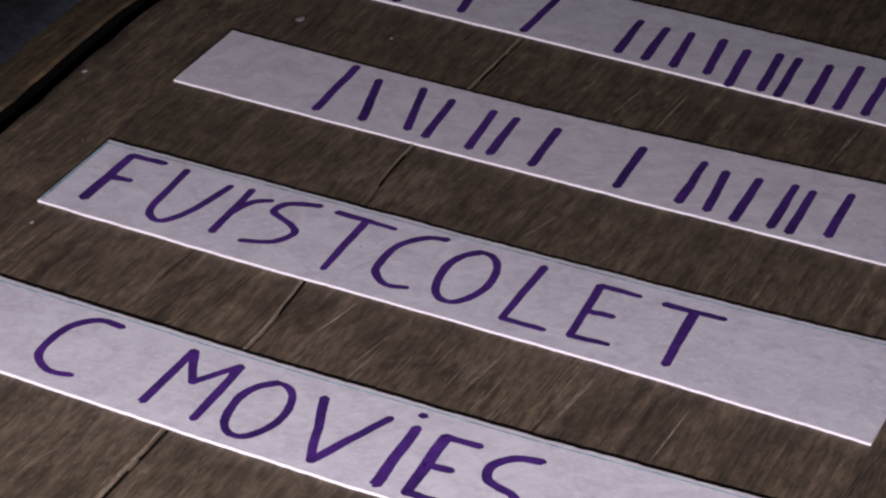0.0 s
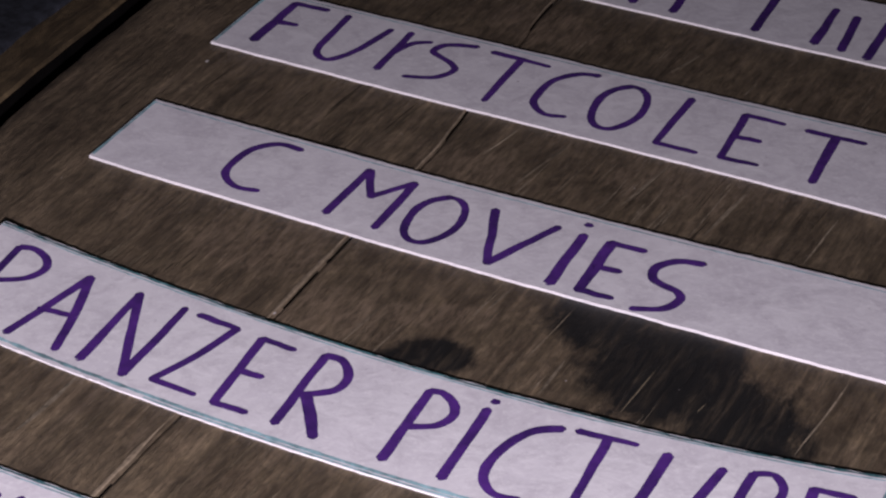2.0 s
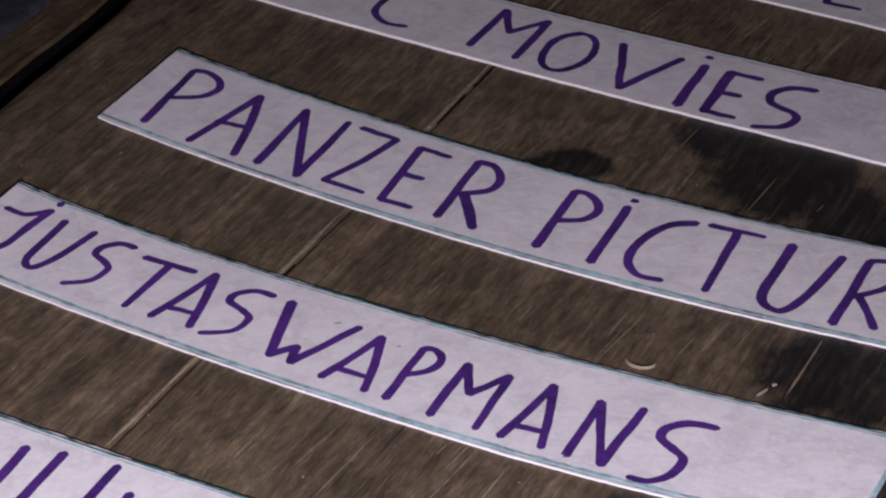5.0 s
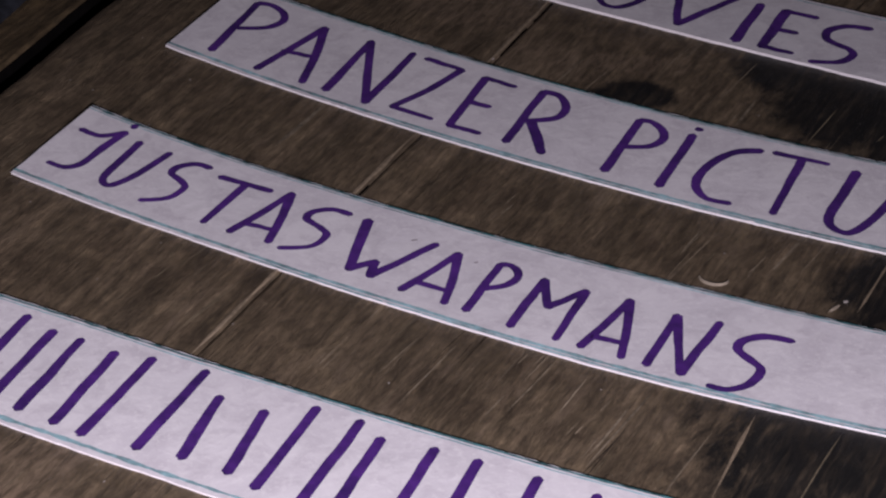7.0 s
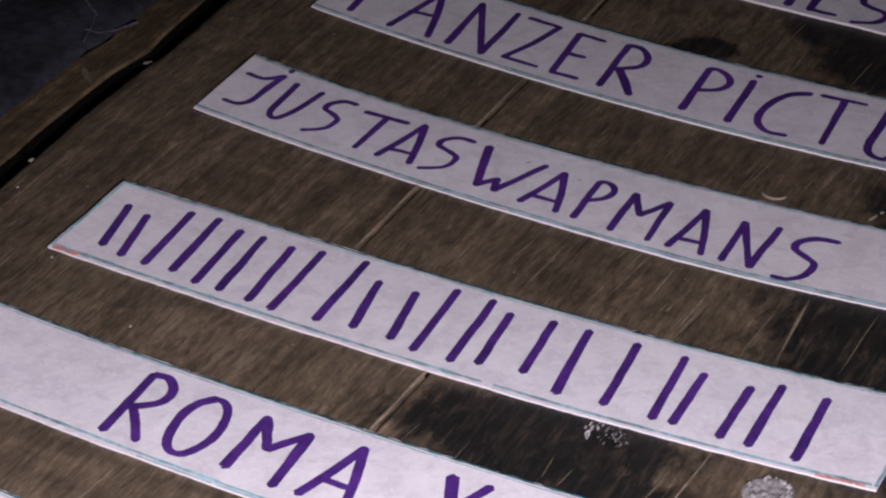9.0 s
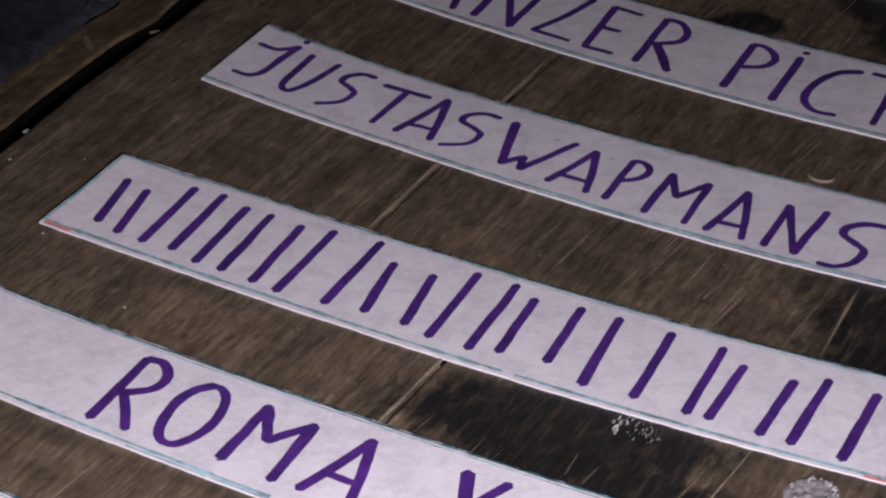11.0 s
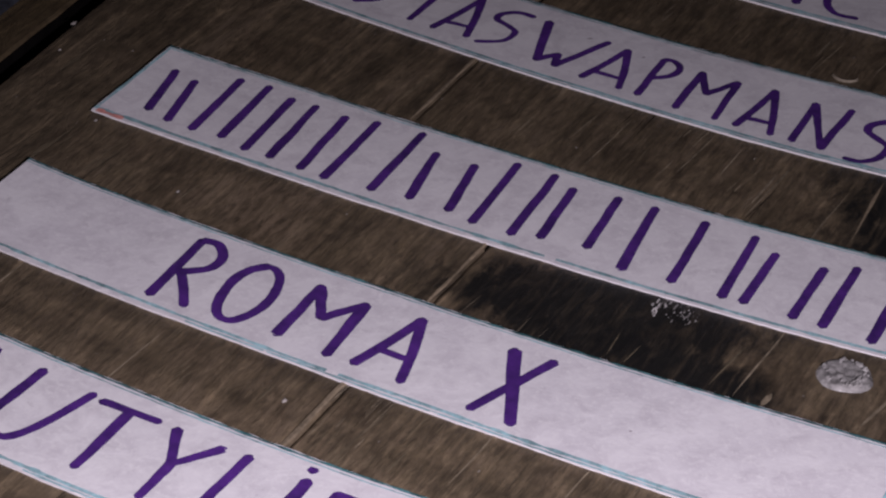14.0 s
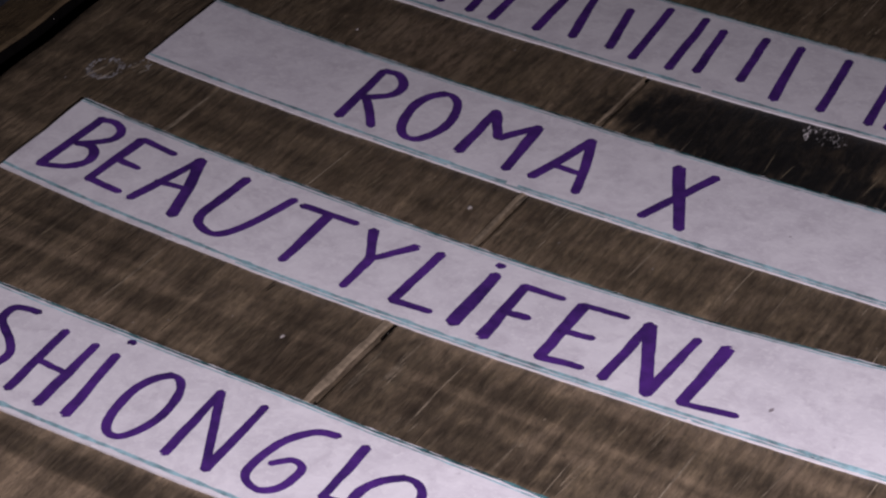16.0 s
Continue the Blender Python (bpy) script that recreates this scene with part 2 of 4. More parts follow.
def wob(x, y=0.0, z=0.0):
    return noise.noise(Vector((x, y, z)))


# ---------------------------------------------------------------- the board


def board_edge(y):
    """The ragged left rim of the board, in millimetres."""
    return -27.6 - 0.034 * (y - 22) + 1.0 * wob(y * 0.02, 3.1) + 0.6 * wob(y * 0.11, 7.7) + 1.6 * max(0, min(1, (y + 185) / 6, (-75 - y) / 25))


def crack_x(which, y):
    if which == 0:
        return 75.5 - 0.09 * min(70, max(0, y + 20)) + 0.6 * wob(y * 0.02, 1.0) + 0.25 * wob(y * 0.2, 2.0)
    return 114.2 + 0.028 * min(0, y + 274) + 0.5 * wob(y * 0.02, 9.0) + 0.3 * wob(y * 0.2, 5.0)


def crack_depth(which, y):
    open_ = min(1, max(0, (y + 242) / 12)) if which == 0 else min(1, max(0, (-262 - y) / 12))
    return open_ * (0.55 + 0.45 * wob(y * 0.05, 4.0 + which))


def build_board():
    bm = bmesh.new()
    ys = [-560 + 4 * i for i in range(221)]
    cols = [("edge", 0), ("edge", 0.7), ("edge", 3)]
    cols += [("x", v) for v in range(-10, 61, 7)]
    cols += [("c0", v) for v in (-0.9, -0.3, 0.0, 0.3, 0.9)]
    cols += [("x", v) for v in (82, 90, 98, 106)]
    cols += [("c1", v) for v in (-1.0, -0.38, 0.0, 0.38, 1.0)]
    cols += [("x", v) for v in range(122, 420, 9)]
    grid = []
    for y in ys:
        row = []
        for kind, v in cols:
            z = 0.10 * wob(v * 0.03, y * 0.01, 2.0) if kind == "x" else 0.0
            if kind == "edge":
                x = board_edge(y) + v
                z = -0.7 if v == 0 else -0.12 if v < 1 else 0
            elif kind == "x":
                x = v
            else:
                k = int(kind[1])
                x = crack_x(k, y) + v
                if abs(v) < 0.3:
                    z = -1.4 * crack_depth(k, y)
            row.append(bm.verts.new((x * MM, y * MM, z * MM)))
        grid.append(row)
    # the two long cracks are coloured black where they run deep
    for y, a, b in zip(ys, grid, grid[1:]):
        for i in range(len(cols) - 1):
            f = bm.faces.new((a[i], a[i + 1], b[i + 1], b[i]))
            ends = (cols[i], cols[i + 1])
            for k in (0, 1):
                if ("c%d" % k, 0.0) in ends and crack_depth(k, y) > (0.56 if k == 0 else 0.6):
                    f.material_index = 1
    # the sawn sides and the underside
    low = [[bm.verts.new((v.co.x, v.co.y, -22 * MM)) for v in (row[0], row[-1])] for row in grid]
    for j in range(len(grid) - 1):
        bm.faces.new((grid[j][0], grid[j + 1][0], low[j + 1][0], low[j][0]))
        bm.faces.new((grid[j][-1], low[j][1], low[j + 1][1], grid[j + 1][-1]))
        bm.faces.new((low[j][0], low[j + 1][0], low[j + 1][1], low[j][1]))
    for f in bm.faces:
        f.smooth = True
    return bm


board = part("wooden_board", build_board(), (WOOD, GAP_BLACK))
tagged(board, "worn dark brown wooden board with cracks and black stains", "board")


def sliver(bm, x, y0, y1, width, height, lean=0.0, seed=0.0, base=0.0):
    """A raised, tapering splinter of wood that runs along the grain."""
    n = max(4, int(abs(y1 - y0) / 3))
    rows = []
    for i in range(n + 1):
        u = i / n
        y = y0 + (y1 - y0) * u
        w = width * (0.12 + 0.88 * min(1, 4 * u, 4 * (1 - u))) * (0.8 + 0.5 * wob(y * 0.12, seed))
        cx = x(y) if callable(x) else x + lean * (y - y0) + 0.35 * wob(y * 0.06, seed + 5)
        zt = base + height * min(1, 5 * u, 5 * (1 - u)) * (0.9 + 0.4 * wob(y * 0.2, seed + 9))
        rows.append([bm.verts.new(((cx + dx * w) * MM, y * MM, z * MM)) for dx, z in ((-0.5, base - 0.15), (-0.22, zt), (0.2, zt * 0.9), (0.5, base - 0.15))])
    for a, b in zip(rows, rows[1:]):
        for i in range(3):
            bm.faces.new((a[i], a[i + 1], b[i + 1], b[i]))
    return bm


# bare ridges of wood beside the two long cracks
for k, y0, y1, w in ((0, -240, -196, 1.5), (0, -200, -140, 1.9), (0, -142, -104, 1.2), (0, -106, -60, 1.8), (0, -64, 20, 0.9), (0, 30, 160, 0.9), (1, -308, -262, 1.3), (1, -366, -306, 2.0), (1, -440, -358, 3.3)):
    bm = sliver(bmesh.new(), (lambda y, k=k, w=w: crack_x(k, y) - 0.4 - w * 0.5), y0, y1, w, 0.32, seed=y0 * 0.1)
    part("splinter", bm, SPLINTER, board, "pale bare wood ridge along a crack")

# single long scratches that bare the wood, far and near part of the board
FAR_SCRATCHES = (
    (155.2, -99, -80, 0.8, 0.06), (120, 7, 35, 0.5, 0.03), (143, -32, -1, 0.6, 0.05), (160, 41, 67, 0.7, 0.02), (170, -30, -5, 0.8, 0.05),
    (86.0, -18, -2, 0.6, 0.17), (192, -96, -64, 1.1, 0.06), (150, 105, 129, 0.7, 0.03), (85, 37, 63, 0.5, 0.05), (169.2, -90, -86, 0.5, 0.17),
)
NEAR_SCRATCHES = (
    (187.4, -160, -135, 1.4, 0.0), (49, -160, -134, 1.2, 0.02), (182.8, -230, -202, 1.7, -0.06), (174, -242, -211, 0.6, 0.05), (181.0, -296, -268, 1.0, 0.05),
    (175.4, -295, -278, 0.8, 0.1), (118.2, -233, -208, 0.6, 0.05), (31, -359, -330, 0.7, 0.02), (69, -361, -338, 0.5, 0.06), (144, -352, -329, 0.7, 0.04),
    (179, -422, -391, 0.9, 0.03), (55, -420, -390, 0.6, 0.05), (165, -350, -328, 0.6, 0.05), (138, -225, -204, 0.6, 0.06), (197.3, -229, -200, 0.9, 0.02),
    (153.1, -297, -288, 0.6, -0.1), (157.2, -298, -290, 0.5, 0.1), (134.4, -229, -219, 0.5, 0.08), (147.1, -220, -206, 0.5, 0.0),
)
for x, y0, y1, w, lean in FAR_SCRATCHES + NEAR_SCRATCHES:
    bm = sliver(bmesh.new(), x, y0, y1, w * 0.85, 0.1, lean, seed=x * 0.37)
    part("scratch", bm, SPLINTER if w > 1.25 else DULL_FIBRE if on_stain(x, (y0 + y1) / 2) else SCRATCH, board)

# broader worn bands, rubbed a little paler than the rest
for x, y0, y1, w, lean in (
    (107.0, 104, 120, 1.4, 0.14), (119.8, 101, 123, 1.3, 0.06), (134.4, 101, 126, 1.6, 0.05), (154.3, 103, 124, 2.2, -0.01), (165.2, 105, 126, 1.8, 0.06),
    (98.4, -28, -1, 1.3, 0.17), (124.2, -25, -2, 2.2, 0.17), (145.9, -28, -2, 2.0, 0.11), (110.4, 38, 52, 1.8, 0.29), (131.5, 36, 46, 1.6, 0.09),
    (137.7, -100, -85, 1.5, 0.0), (115.0, -76, -66, 1.6, 0.13), (166.5, -153, -137, 2.0, 0.08), (158.4, -233, -203, 1.0, 0.07), (207.1, -293, -274, 2.0, 0.2),
    (187.4, -296, -291, 2.2, 0.1), (49, -158, -140, 2.6, 0.05), (30, -366, -334, 1.8, 0.05), (150, -420, -392, 2.4, 0.05),
):
    bm = sliver(bmesh.new(), x, y0, y1, w, 0.05, lean, seed=x * 0.53)
    part("worn_band", bm, WORN, board, "faint pale worn band")


def scratches():
    """The many short torn fibres between them."""
    rnd = random.Random(4)
    bm = bmesh.new()
    for _ in range(800):
        x, y = rnd.uniform(-16, 250), rnd.uniform(-450, 170)
        if on_stain(x, y + 3):
            continue
        sliver(bm, x, y, y + rnd.uniform(2, 9), rnd.uniform(0.12, 0.42), rnd.uniform(0.02, 0.07), rnd.uniform(0.0, 0.1), rnd.uniform(0, 50))
    return bm


def streaks(seed, count, across, down):
    """Longer fine streaks where the surface has been scraped along the grain."""
    rnd = random.Random(seed)
    bm = bmesh.new()
    for _ in range(count):
        x, y = rnd.uniform(*across), rnd.uniform(*down)
        for _ in range(rnd.randint(1, 3)):
            x, y = x + rnd.uniform(-1.5, 1.5), y + rnd.uniform(-4, 4)
            if on_stain(x, y + 4) or on_stain(x, y + 12):
                continue
            sliver(bm, x, y, y + rnd.choice((5, 8, 12, 18, 26)) * rnd.uniform(0.7, 1.2), rnd.uniform(0.12, 0.45), rnd.uniform(0.03, 0.08), rnd.uniform(0.02, 0.12), rnd.uniform(0, 50))
    return bm


tagged(part("torn_fibre", streaks(8, 170, (92, 245), (-235, 150)), SCRATCH, board, "fine scraped streaks along the grain"), kind="stuff")
tagged(part("torn_fibre", streaks(14, 60, (105, 245), (-440, -300)), SCRATCH, board, "fine scraped streaks along the grain"), kind="stuff")
tagged(part("torn_fibre", streaks(9, 150, (-10, 245), (-440, 160)), DULL_FIBRE, board, "fine scraped streaks along the grain"), kind="stuff")
tagged(part("grimy_score", streaks(10, 130, (-10, 245), (-440, 160)), DARK_SCORE, board, "fine dark scores along the grain"), kind="stuff")
tagged(part("torn_fibre", scratches(), DULL_FIBRE, board, "short pale torn wood fibres"), kind="stuff")


def fleck(bm, x, y, r, seed, height=0.25, long=1.0):
    """A small raised chip with an uneven outline."""
    n = 9
    ring = [
        bm.verts.new(((x + r * (0.75 + 0.5 * wob(seed, i * 1.7)) * math.cos(i / n * math.tau)) * MM, (y + long * r * (0.75 + 0.5 * wob(seed, i * 1.7)) * math.sin(i / n * math.tau)) * MM, 0.0))
        for i in range(n)
    ]
    top = bm.verts.new((x * MM, y * MM, height * MM))
    for v in ring:
        v.co.z = 0.02 * MM
    for a, b in zip(ring, ring[1:] + ring[:1]):
        bm.faces.new((a, b, top))


def residue(name, label, x, y, rx, ry, count, seed, hollow=0.0, lift=0.0, mat=None, size=0.28, stretch=(1.0, 4.5)):
    rnd = random.Random(seed)
    bm = bmesh.new()
    for _ in range(count):
        a, d = rnd.uniform(0, math.tau), hollow + (1 - hollow) * math.sqrt(rnd.random())
        fleck(bm, x + rx * d * math.cos(a), y + ry * d * math.sin(a), size * rnd.uniform(0.3, 1.2), rnd.uniform(0, 99), rnd.uniform(0.06, 0.2), rnd.uniform(*stretch))
    for v in bm.verts:
        v.co.z += lift * MM
    part(name, bm, mat or RESIDUE, board, label)


def build_blob():
    """A dried drop of clear glue: a low dome with a thick, lumpy rim."""
    bm = bmesh.new()
    rings, n = 9, 30
    mid = bm.verts.new((0, 0, 0.3 * MM))
    last = None
    for i in range(1, rings + 1):
        d = i / rings
        row = []
        for j in range(n):
            a = j / n * math.tau
            c, q = math.cos(a), math.sin(a)
            rim = 5.9 * (1 + 0.12 * wob(c * 1.3, q * 1.3, 4.0)) * d
            z = 0.35 + 0.55 * max(0, 1 - abs(d - 0.74) / 0.26) + 0.9 * wob(c * d * 5.0, q * d * 5.0, 1.0) * (1 - d * 0.4)
            row.append(bm.verts.new((c * rim * MM, q * rim * MM, (max(0.08, z) if i < rings else 0.0) * MM)))
        for j in range(n):
            k = (j + 1) % n
            bm.faces.new((row[j], row[k], mid) if last is None else (last[j], row[j], row[k], last[k]))
        last = row
    bmesh.ops.recalc_face_normals(bm, faces=bm.faces[:])
    for f in bm.faces:
        f.smooth = True
    return bm


GLUE = plain("dried_clear_glue", (0.30, 0.292, 0.285), 0.16, 0.7, 420, 0.0018, gloss=0.8)
blob = part("glue_blob", build_blob(), GLUE, board, "glossy greyish drop of dried glue")
blob.location = (0.1987, -0.2776, 0.0)
residue("glue_residue", "whitish ring of dried glue", 198.7, -277.2, 4.9, 4.7, 60, 1, 0.62, 0.95, None, 0.42, (1.0, 3.0))
residue("glue_residue", "whitish flecks of dried glue", 159.6, -275.0, 5.6, 4.4, 46, 2, 0.0, 0.0, GLUE, 0.26, (1.5, 5.0))
residue("glue_residue", "whitish flecks of dried glue", 155.6, -276.0, 1.6, 3.2, 11, 6, 0.0, 0.0, None, 0.27, (2.0, 5.0))
residue("glue_residue", "whitish flecks of dried glue", 162.2, -274.2, 3.0, 2.8, 8, 7, 0.0, 0.0, None, 0.17, (1.5, 4.0))
residue("glue_residue", "pale scuffed ring", 4.1, -340.2, 4.2, 5.0, 130, 3, 0.6, 0.0, GLUE)
for x, y0, y1, w in ((2.0, -347, -336, 0.7), (2.8, -343, -338, 1.1), (5.4, -345.5, -340, 0.9), (9.0, -337.2, -333.5, 1.3), (11.8, -338, -335.6, 1.1)):
    part("scuff", sliver(bmesh.new(), x, y0, y1, w, 0.12, 0.2, seed=x), SCRATCH, board, "pale scuffed streak")
residue("glue_residue", "pale scuffed flecks", 10.1, -335.0, 3.0, 2.5, 16, 5, 0.0, 0.0, GLUE)
for x, y, r in ((183.9, -156.0, 0.7), (-25.8, 59.4, 1.0), (3.8, -9.3, 0.7), (10.4, 111.8, 1.6), (37.7, 113.5, 0.7), (93.3, -405.9, 0.7), (103.6, -345.0, 0.8), (-18.6, -242.4, 0.8), (-13.9, -255.1, 0.5), (11.8, -277.4, 0.5), (44.5, -292.5, 0.5), (74.6, -98.6, 0.5), (126.8, 11.2, 0.4)):
    bm = bmesh.new()
    fleck(bm, x, y, r, x * 0.3, 0.3, 1.4)
    part("chip", bm, CHIP, board, "small pale chip")


def shaving(name, label, points, width, height):
    """A thin curl of bare wood that stands on the board."""
    bm = bmesh.new()
    rows = []
    for i, (x, y) in enumerate(points):
        w = width * (0.4 + 0.6 * math.sin(math.pi * (i + 0.5) / len(points)))
        rows.append([bm.verts.new(((x + dx * w) * MM, (y + dy * w) * MM, z * MM)) for dx, dy, z in ((-0.5, -0.5, 0.0), (-0.3, -0.3, height), (0.3, 0.3, height * 0.9), (0.5, 0.5, 0.0))])
    for a, b in zip(rows, rows[1:]):
        for i in range(3):
            bm.faces.new((a[i], a[i + 1], b[i + 1], b[i]))
    return tagged(part(name, bm, PALE_SHAVING), label, "wood shaving")


PALE_SHAVING = plain("pale_wood_shaving", (0.30, 0.26, 0.20), 0.5, 0.3, 800)
shaving("wood_shaving", "thin curled pale wood shaving lying on the board", [(156.5 + 3.2 * math.cos(a * 0.35 + 3.6), -161.6 + 2.4 * math.sin(a * 0.35 + 3.6)) for a in range(9)], 0.5, 0.7)
shaving("wood_shaving", "short straight pale wood shaving on the stain", [(182.2 + 0.25 * k, -161.5 + 0.75 * k) for k in range(5)], 0.7, 0.6)


def dust():
    """Pale crumbs and dust caught on the rough wood."""
    rnd = random.Random(12)
    bm = bmesh.new()
    for _ in range(170):
        x, y = rnd.uniform(-20, 250), rnd.uniform(-450, 170)
        fleck(bm, x, y, rnd.choice((0.08, 0.12, 0.16, 0.24)), rnd.uniform(0, 99), 0.12, rnd.uniform(0.7, 1.8))
    return bm


tagged(part("dust", dust(), CHIP, board, "pale crumbs and dust"), kind="stuff")

# ---------------------------------------------------------------- beside the board


def build_ledge():
    bm = bmesh.new()
    rows = []
    for i in range(111):
        y = -560 + 8 * i
        xr = board_edge(y) - 6.9 + 0.9 * wob(y * 0.03, 11.0)
        xr += 1.3 * max(0, min(1, (y + 190) / 8, (-165 - y) / 12))
        xl = xr - 15 + 1.5 * wob(y * 0.025, 15.0)
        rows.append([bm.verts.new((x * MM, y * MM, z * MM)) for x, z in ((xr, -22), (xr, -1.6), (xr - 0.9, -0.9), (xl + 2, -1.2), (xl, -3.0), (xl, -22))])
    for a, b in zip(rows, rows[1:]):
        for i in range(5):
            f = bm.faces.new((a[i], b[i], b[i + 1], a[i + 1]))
            # the wall towards the gap is black: the gap's shade put into its colour
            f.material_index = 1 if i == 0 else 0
    return bm


ledge = part("wooden_ledge", build_ledge(), (LEDGE_WOOD, GAP_BLACK))
for x0, y0, x1, y1, w, z in ((-35.0, -194, -28.5, -200, 2.4, -1.0), (-22.4, -182.5, -20.9, -181, 1.2, -1.3)):
    bm = bmesh.new()
    rows = []
    for i in range(8):
        u = i / 7
        cx, cy = x0 + (x1 - x0) * u, y0 + (y1 - y0) * u
        ww = w * (0.25 + 0.75 * math.sin(math.pi * min(0.93, u + 0.1))) * (1 + 0.4 * wob(i * 0.8, x0))
        rows.append([bm.verts.new(((cx + dx * ww) * MM, (cy + dx * ww * 0.8) * MM, (z + h) * MM)) for dx, h in ((-0.5, -0.5), (-0.3, 0.2), (0.3, 0.25), (0.5, -0.5))])
    for a, b in zip(rows, rows[1:]):
        for i in range(3):
            bm.faces.new((a[i], a[i + 1], b[i + 1], b[i]))
    part("splinter", bm, DULL_FIBRE, ledge, "pale split chip")
tagged(ledge, "narrow brown wooden edge strip along the board", "wooden strip")


def build_cloth():
    """A heavy cloth that laps over the outer part of the ledge and lies in soft folds."""
    bm = bmesh.new()
    rows = []
    for i in range(180):
        y = -560 + 5 * i
        hem = board_edge(y) - 19.5 + 1.6 * wob(y * 0.03, 21.0)
        row = [bm.verts.new(((hem + 0.2) * MM, y * MM, -1.0 * MM))]
        for j in range(70):
            d = 4.5 * j
            fold = 3.2 * abs(wob(d * 0.030 + 0.012 * y, y * 0.022, 1.0)) ** 0.7 + 1.6 * wob(d * 0.09, y * 0.07, 7.0)
            z = 0.2 + min(1.0, d / 18) * (1.2 + fold) - 0.02 * d
            row.append(bm.verts.new(((hem - d) * MM, y * MM, max(z, -21) * MM)))
        rows.append(row)
    for a, b in zip(rows, rows[1:]):
        for i in range(len(a) - 1):
            f = bm.faces.new((a[i], b[i], b[i + 1], a[i + 1]))
            f.smooth = True
    return bm


cloth = part("cloth", build_cloth(), CLOTH)


def thread(points, seed):
    """A loose frayed thread lying on the cloth."""
    bm = bmesh.new()
    rows = []
    for i in range(len(points) * 4 - 3):
        k, f = min(i // 4, len(points) - 2), i / 4 - min(i // 4, len(points) - 2)
        x = points[k][0] + (points[k + 1][0] - points[k][0]) * f + 0.8 * wob(i * 0.4, seed)
        y = points[k][1] + (points[k + 1][1] - points[k][1]) * f + 0.8 * wob(i * 0.4, seed + 3)
        hem = board_edge(y) - 19.5 + 1.6 * wob(y * 0.03, 21.0)
        d = max(0.0, hem - x)
        fold = 3.2 * abs(wob(d * 0.030 + 0.012 * y, y * 0.022, 1.0)) ** 0.7 + 1.6 * wob(d * 0.09, y * 0.07, 7.0)
        z = 0.2 + min(1.0, d / 18) * (1.2 + fold) - 0.02 * d
        rows.append([bm.verts.new(((x + 0.32 * c) * MM, (y + 0.32 * c) * MM, (z + 0.25 + h) * MM)) for c, h in ((-1, -0.4), (0, 0.25), (1, -0.4))])
    for a, b in zip(rows, rows[1:]):
        for i in range(2):
            bm.faces.new((a[i], a[i + 1], b[i + 1], b[i]))
    return bm


for k, line in enumerate((((-56, -161), (-54.7, -164.6), (-47.5, -169), (-46.2, -172), (-44, -177.5), (-42, -184)), ((-45, -178), (-41, -177), (-37.5, -172), (-35, -166)))):
    part("loose_thread", thread(line, k * 9.0), THREAD, cloth, "greyish frayed thread")
tagged(cloth, "dark blue crumpled cloth beside the board", "cloth")


def build_rag():
    bm = bmesh.new()
    bmesh.ops.create_grid(bm, x_segments=24, y_segments=24, size=0.017)
    for v in bm.verts:
        x, y = v.co.x * 1000, v.co.y * 1000
        v.co.x = (x + 3 * wob(y * 0.12, 2.0)) * MM
        v.co.y = (y + 3 * wob(x * 0.12, 5.0)) * MM
        v.co.z = (3.5 + 4 * wob(x * 0.11, y * 0.11, 3.0)) * MM
    for f in bm.faces:
        f.smooth = True
    bmesh.ops.solidify(bm, geom=bm.faces[:], thickness=0.0012)
    return bm


rag = part("rag", build_rag(), PALE_CLOTH)
rag.location = (-0.093, -0.165, 0.0)
tagged(rag, "pale pinkish crumpled rag on the dark cloth", "rag")

floor_bm = bmesh.new()
bmesh.ops.create_grid(floor_bm, x_segments=2, y_segments=2, size=4.0)
ground = part("ground", floor_bm, plain("dark_floor", (0.03, 0.028, 0.027), 0.8, 0.3, 30))
ground.location = (0, 0, -0.0225)
tagged(ground, "dark floor under the board", "floor", kind="structure")

# ---------------------------------------------------------------- paper strips
# Each strip is 210 mm long. Left end, then the lower edge (left, right, bow, skew), the upper edge likewise, and the thickness.
STRIPS = [
    (left, left + 210.0, *rest)
    for left, *rest in (
        (-4.0, 131.7, 129.7, 0.0, 0.0, 163.7, 163.4, 0.0, 0.0, 0.6),
        (-2.0, 65.4, 67.2, -0.5, 0.0, 96.2, 103.8, -3.5, 0.0, 0.6),
        (0.0, -1.1, -1.5, 0.4, -0.5, 30.8, 36.4, -1.1, 0.3, 0.6),
        (3.5, -63.0, -62.2, -1.9, 0.0, -33.2, -28.5, -2.2, 0.0, 0.7),
        (3.0, -133.0, -131.3, -7.1, 0.1, -96.6, -92.6, -8.5, 0.8, 0.4),
        (4.2, -199.5, -195.1, -6.7, 0.5, -166.5, -160.8, -6.5, -0.4, 0.4),
        (9.0, -274.9, -265.4, -4.0, 0.5, -240.4, -228.6, -3.7, 1.0, 0.4),
        (9.6, -331.9, -329.5, -3.2, 0.0, -300.3, -294.4, -3.8, 0.0, 0.4),
        (9.0, -387.4, -383.8, -4.6, -0.3, -355.2, -347.2, -7.0, 0.8, 0.4),
        (10.0, -455.3, -453.0, 0.0, 0.0, -421.8, -422.4, 0.0, 0.0, 0.4),
    )
]
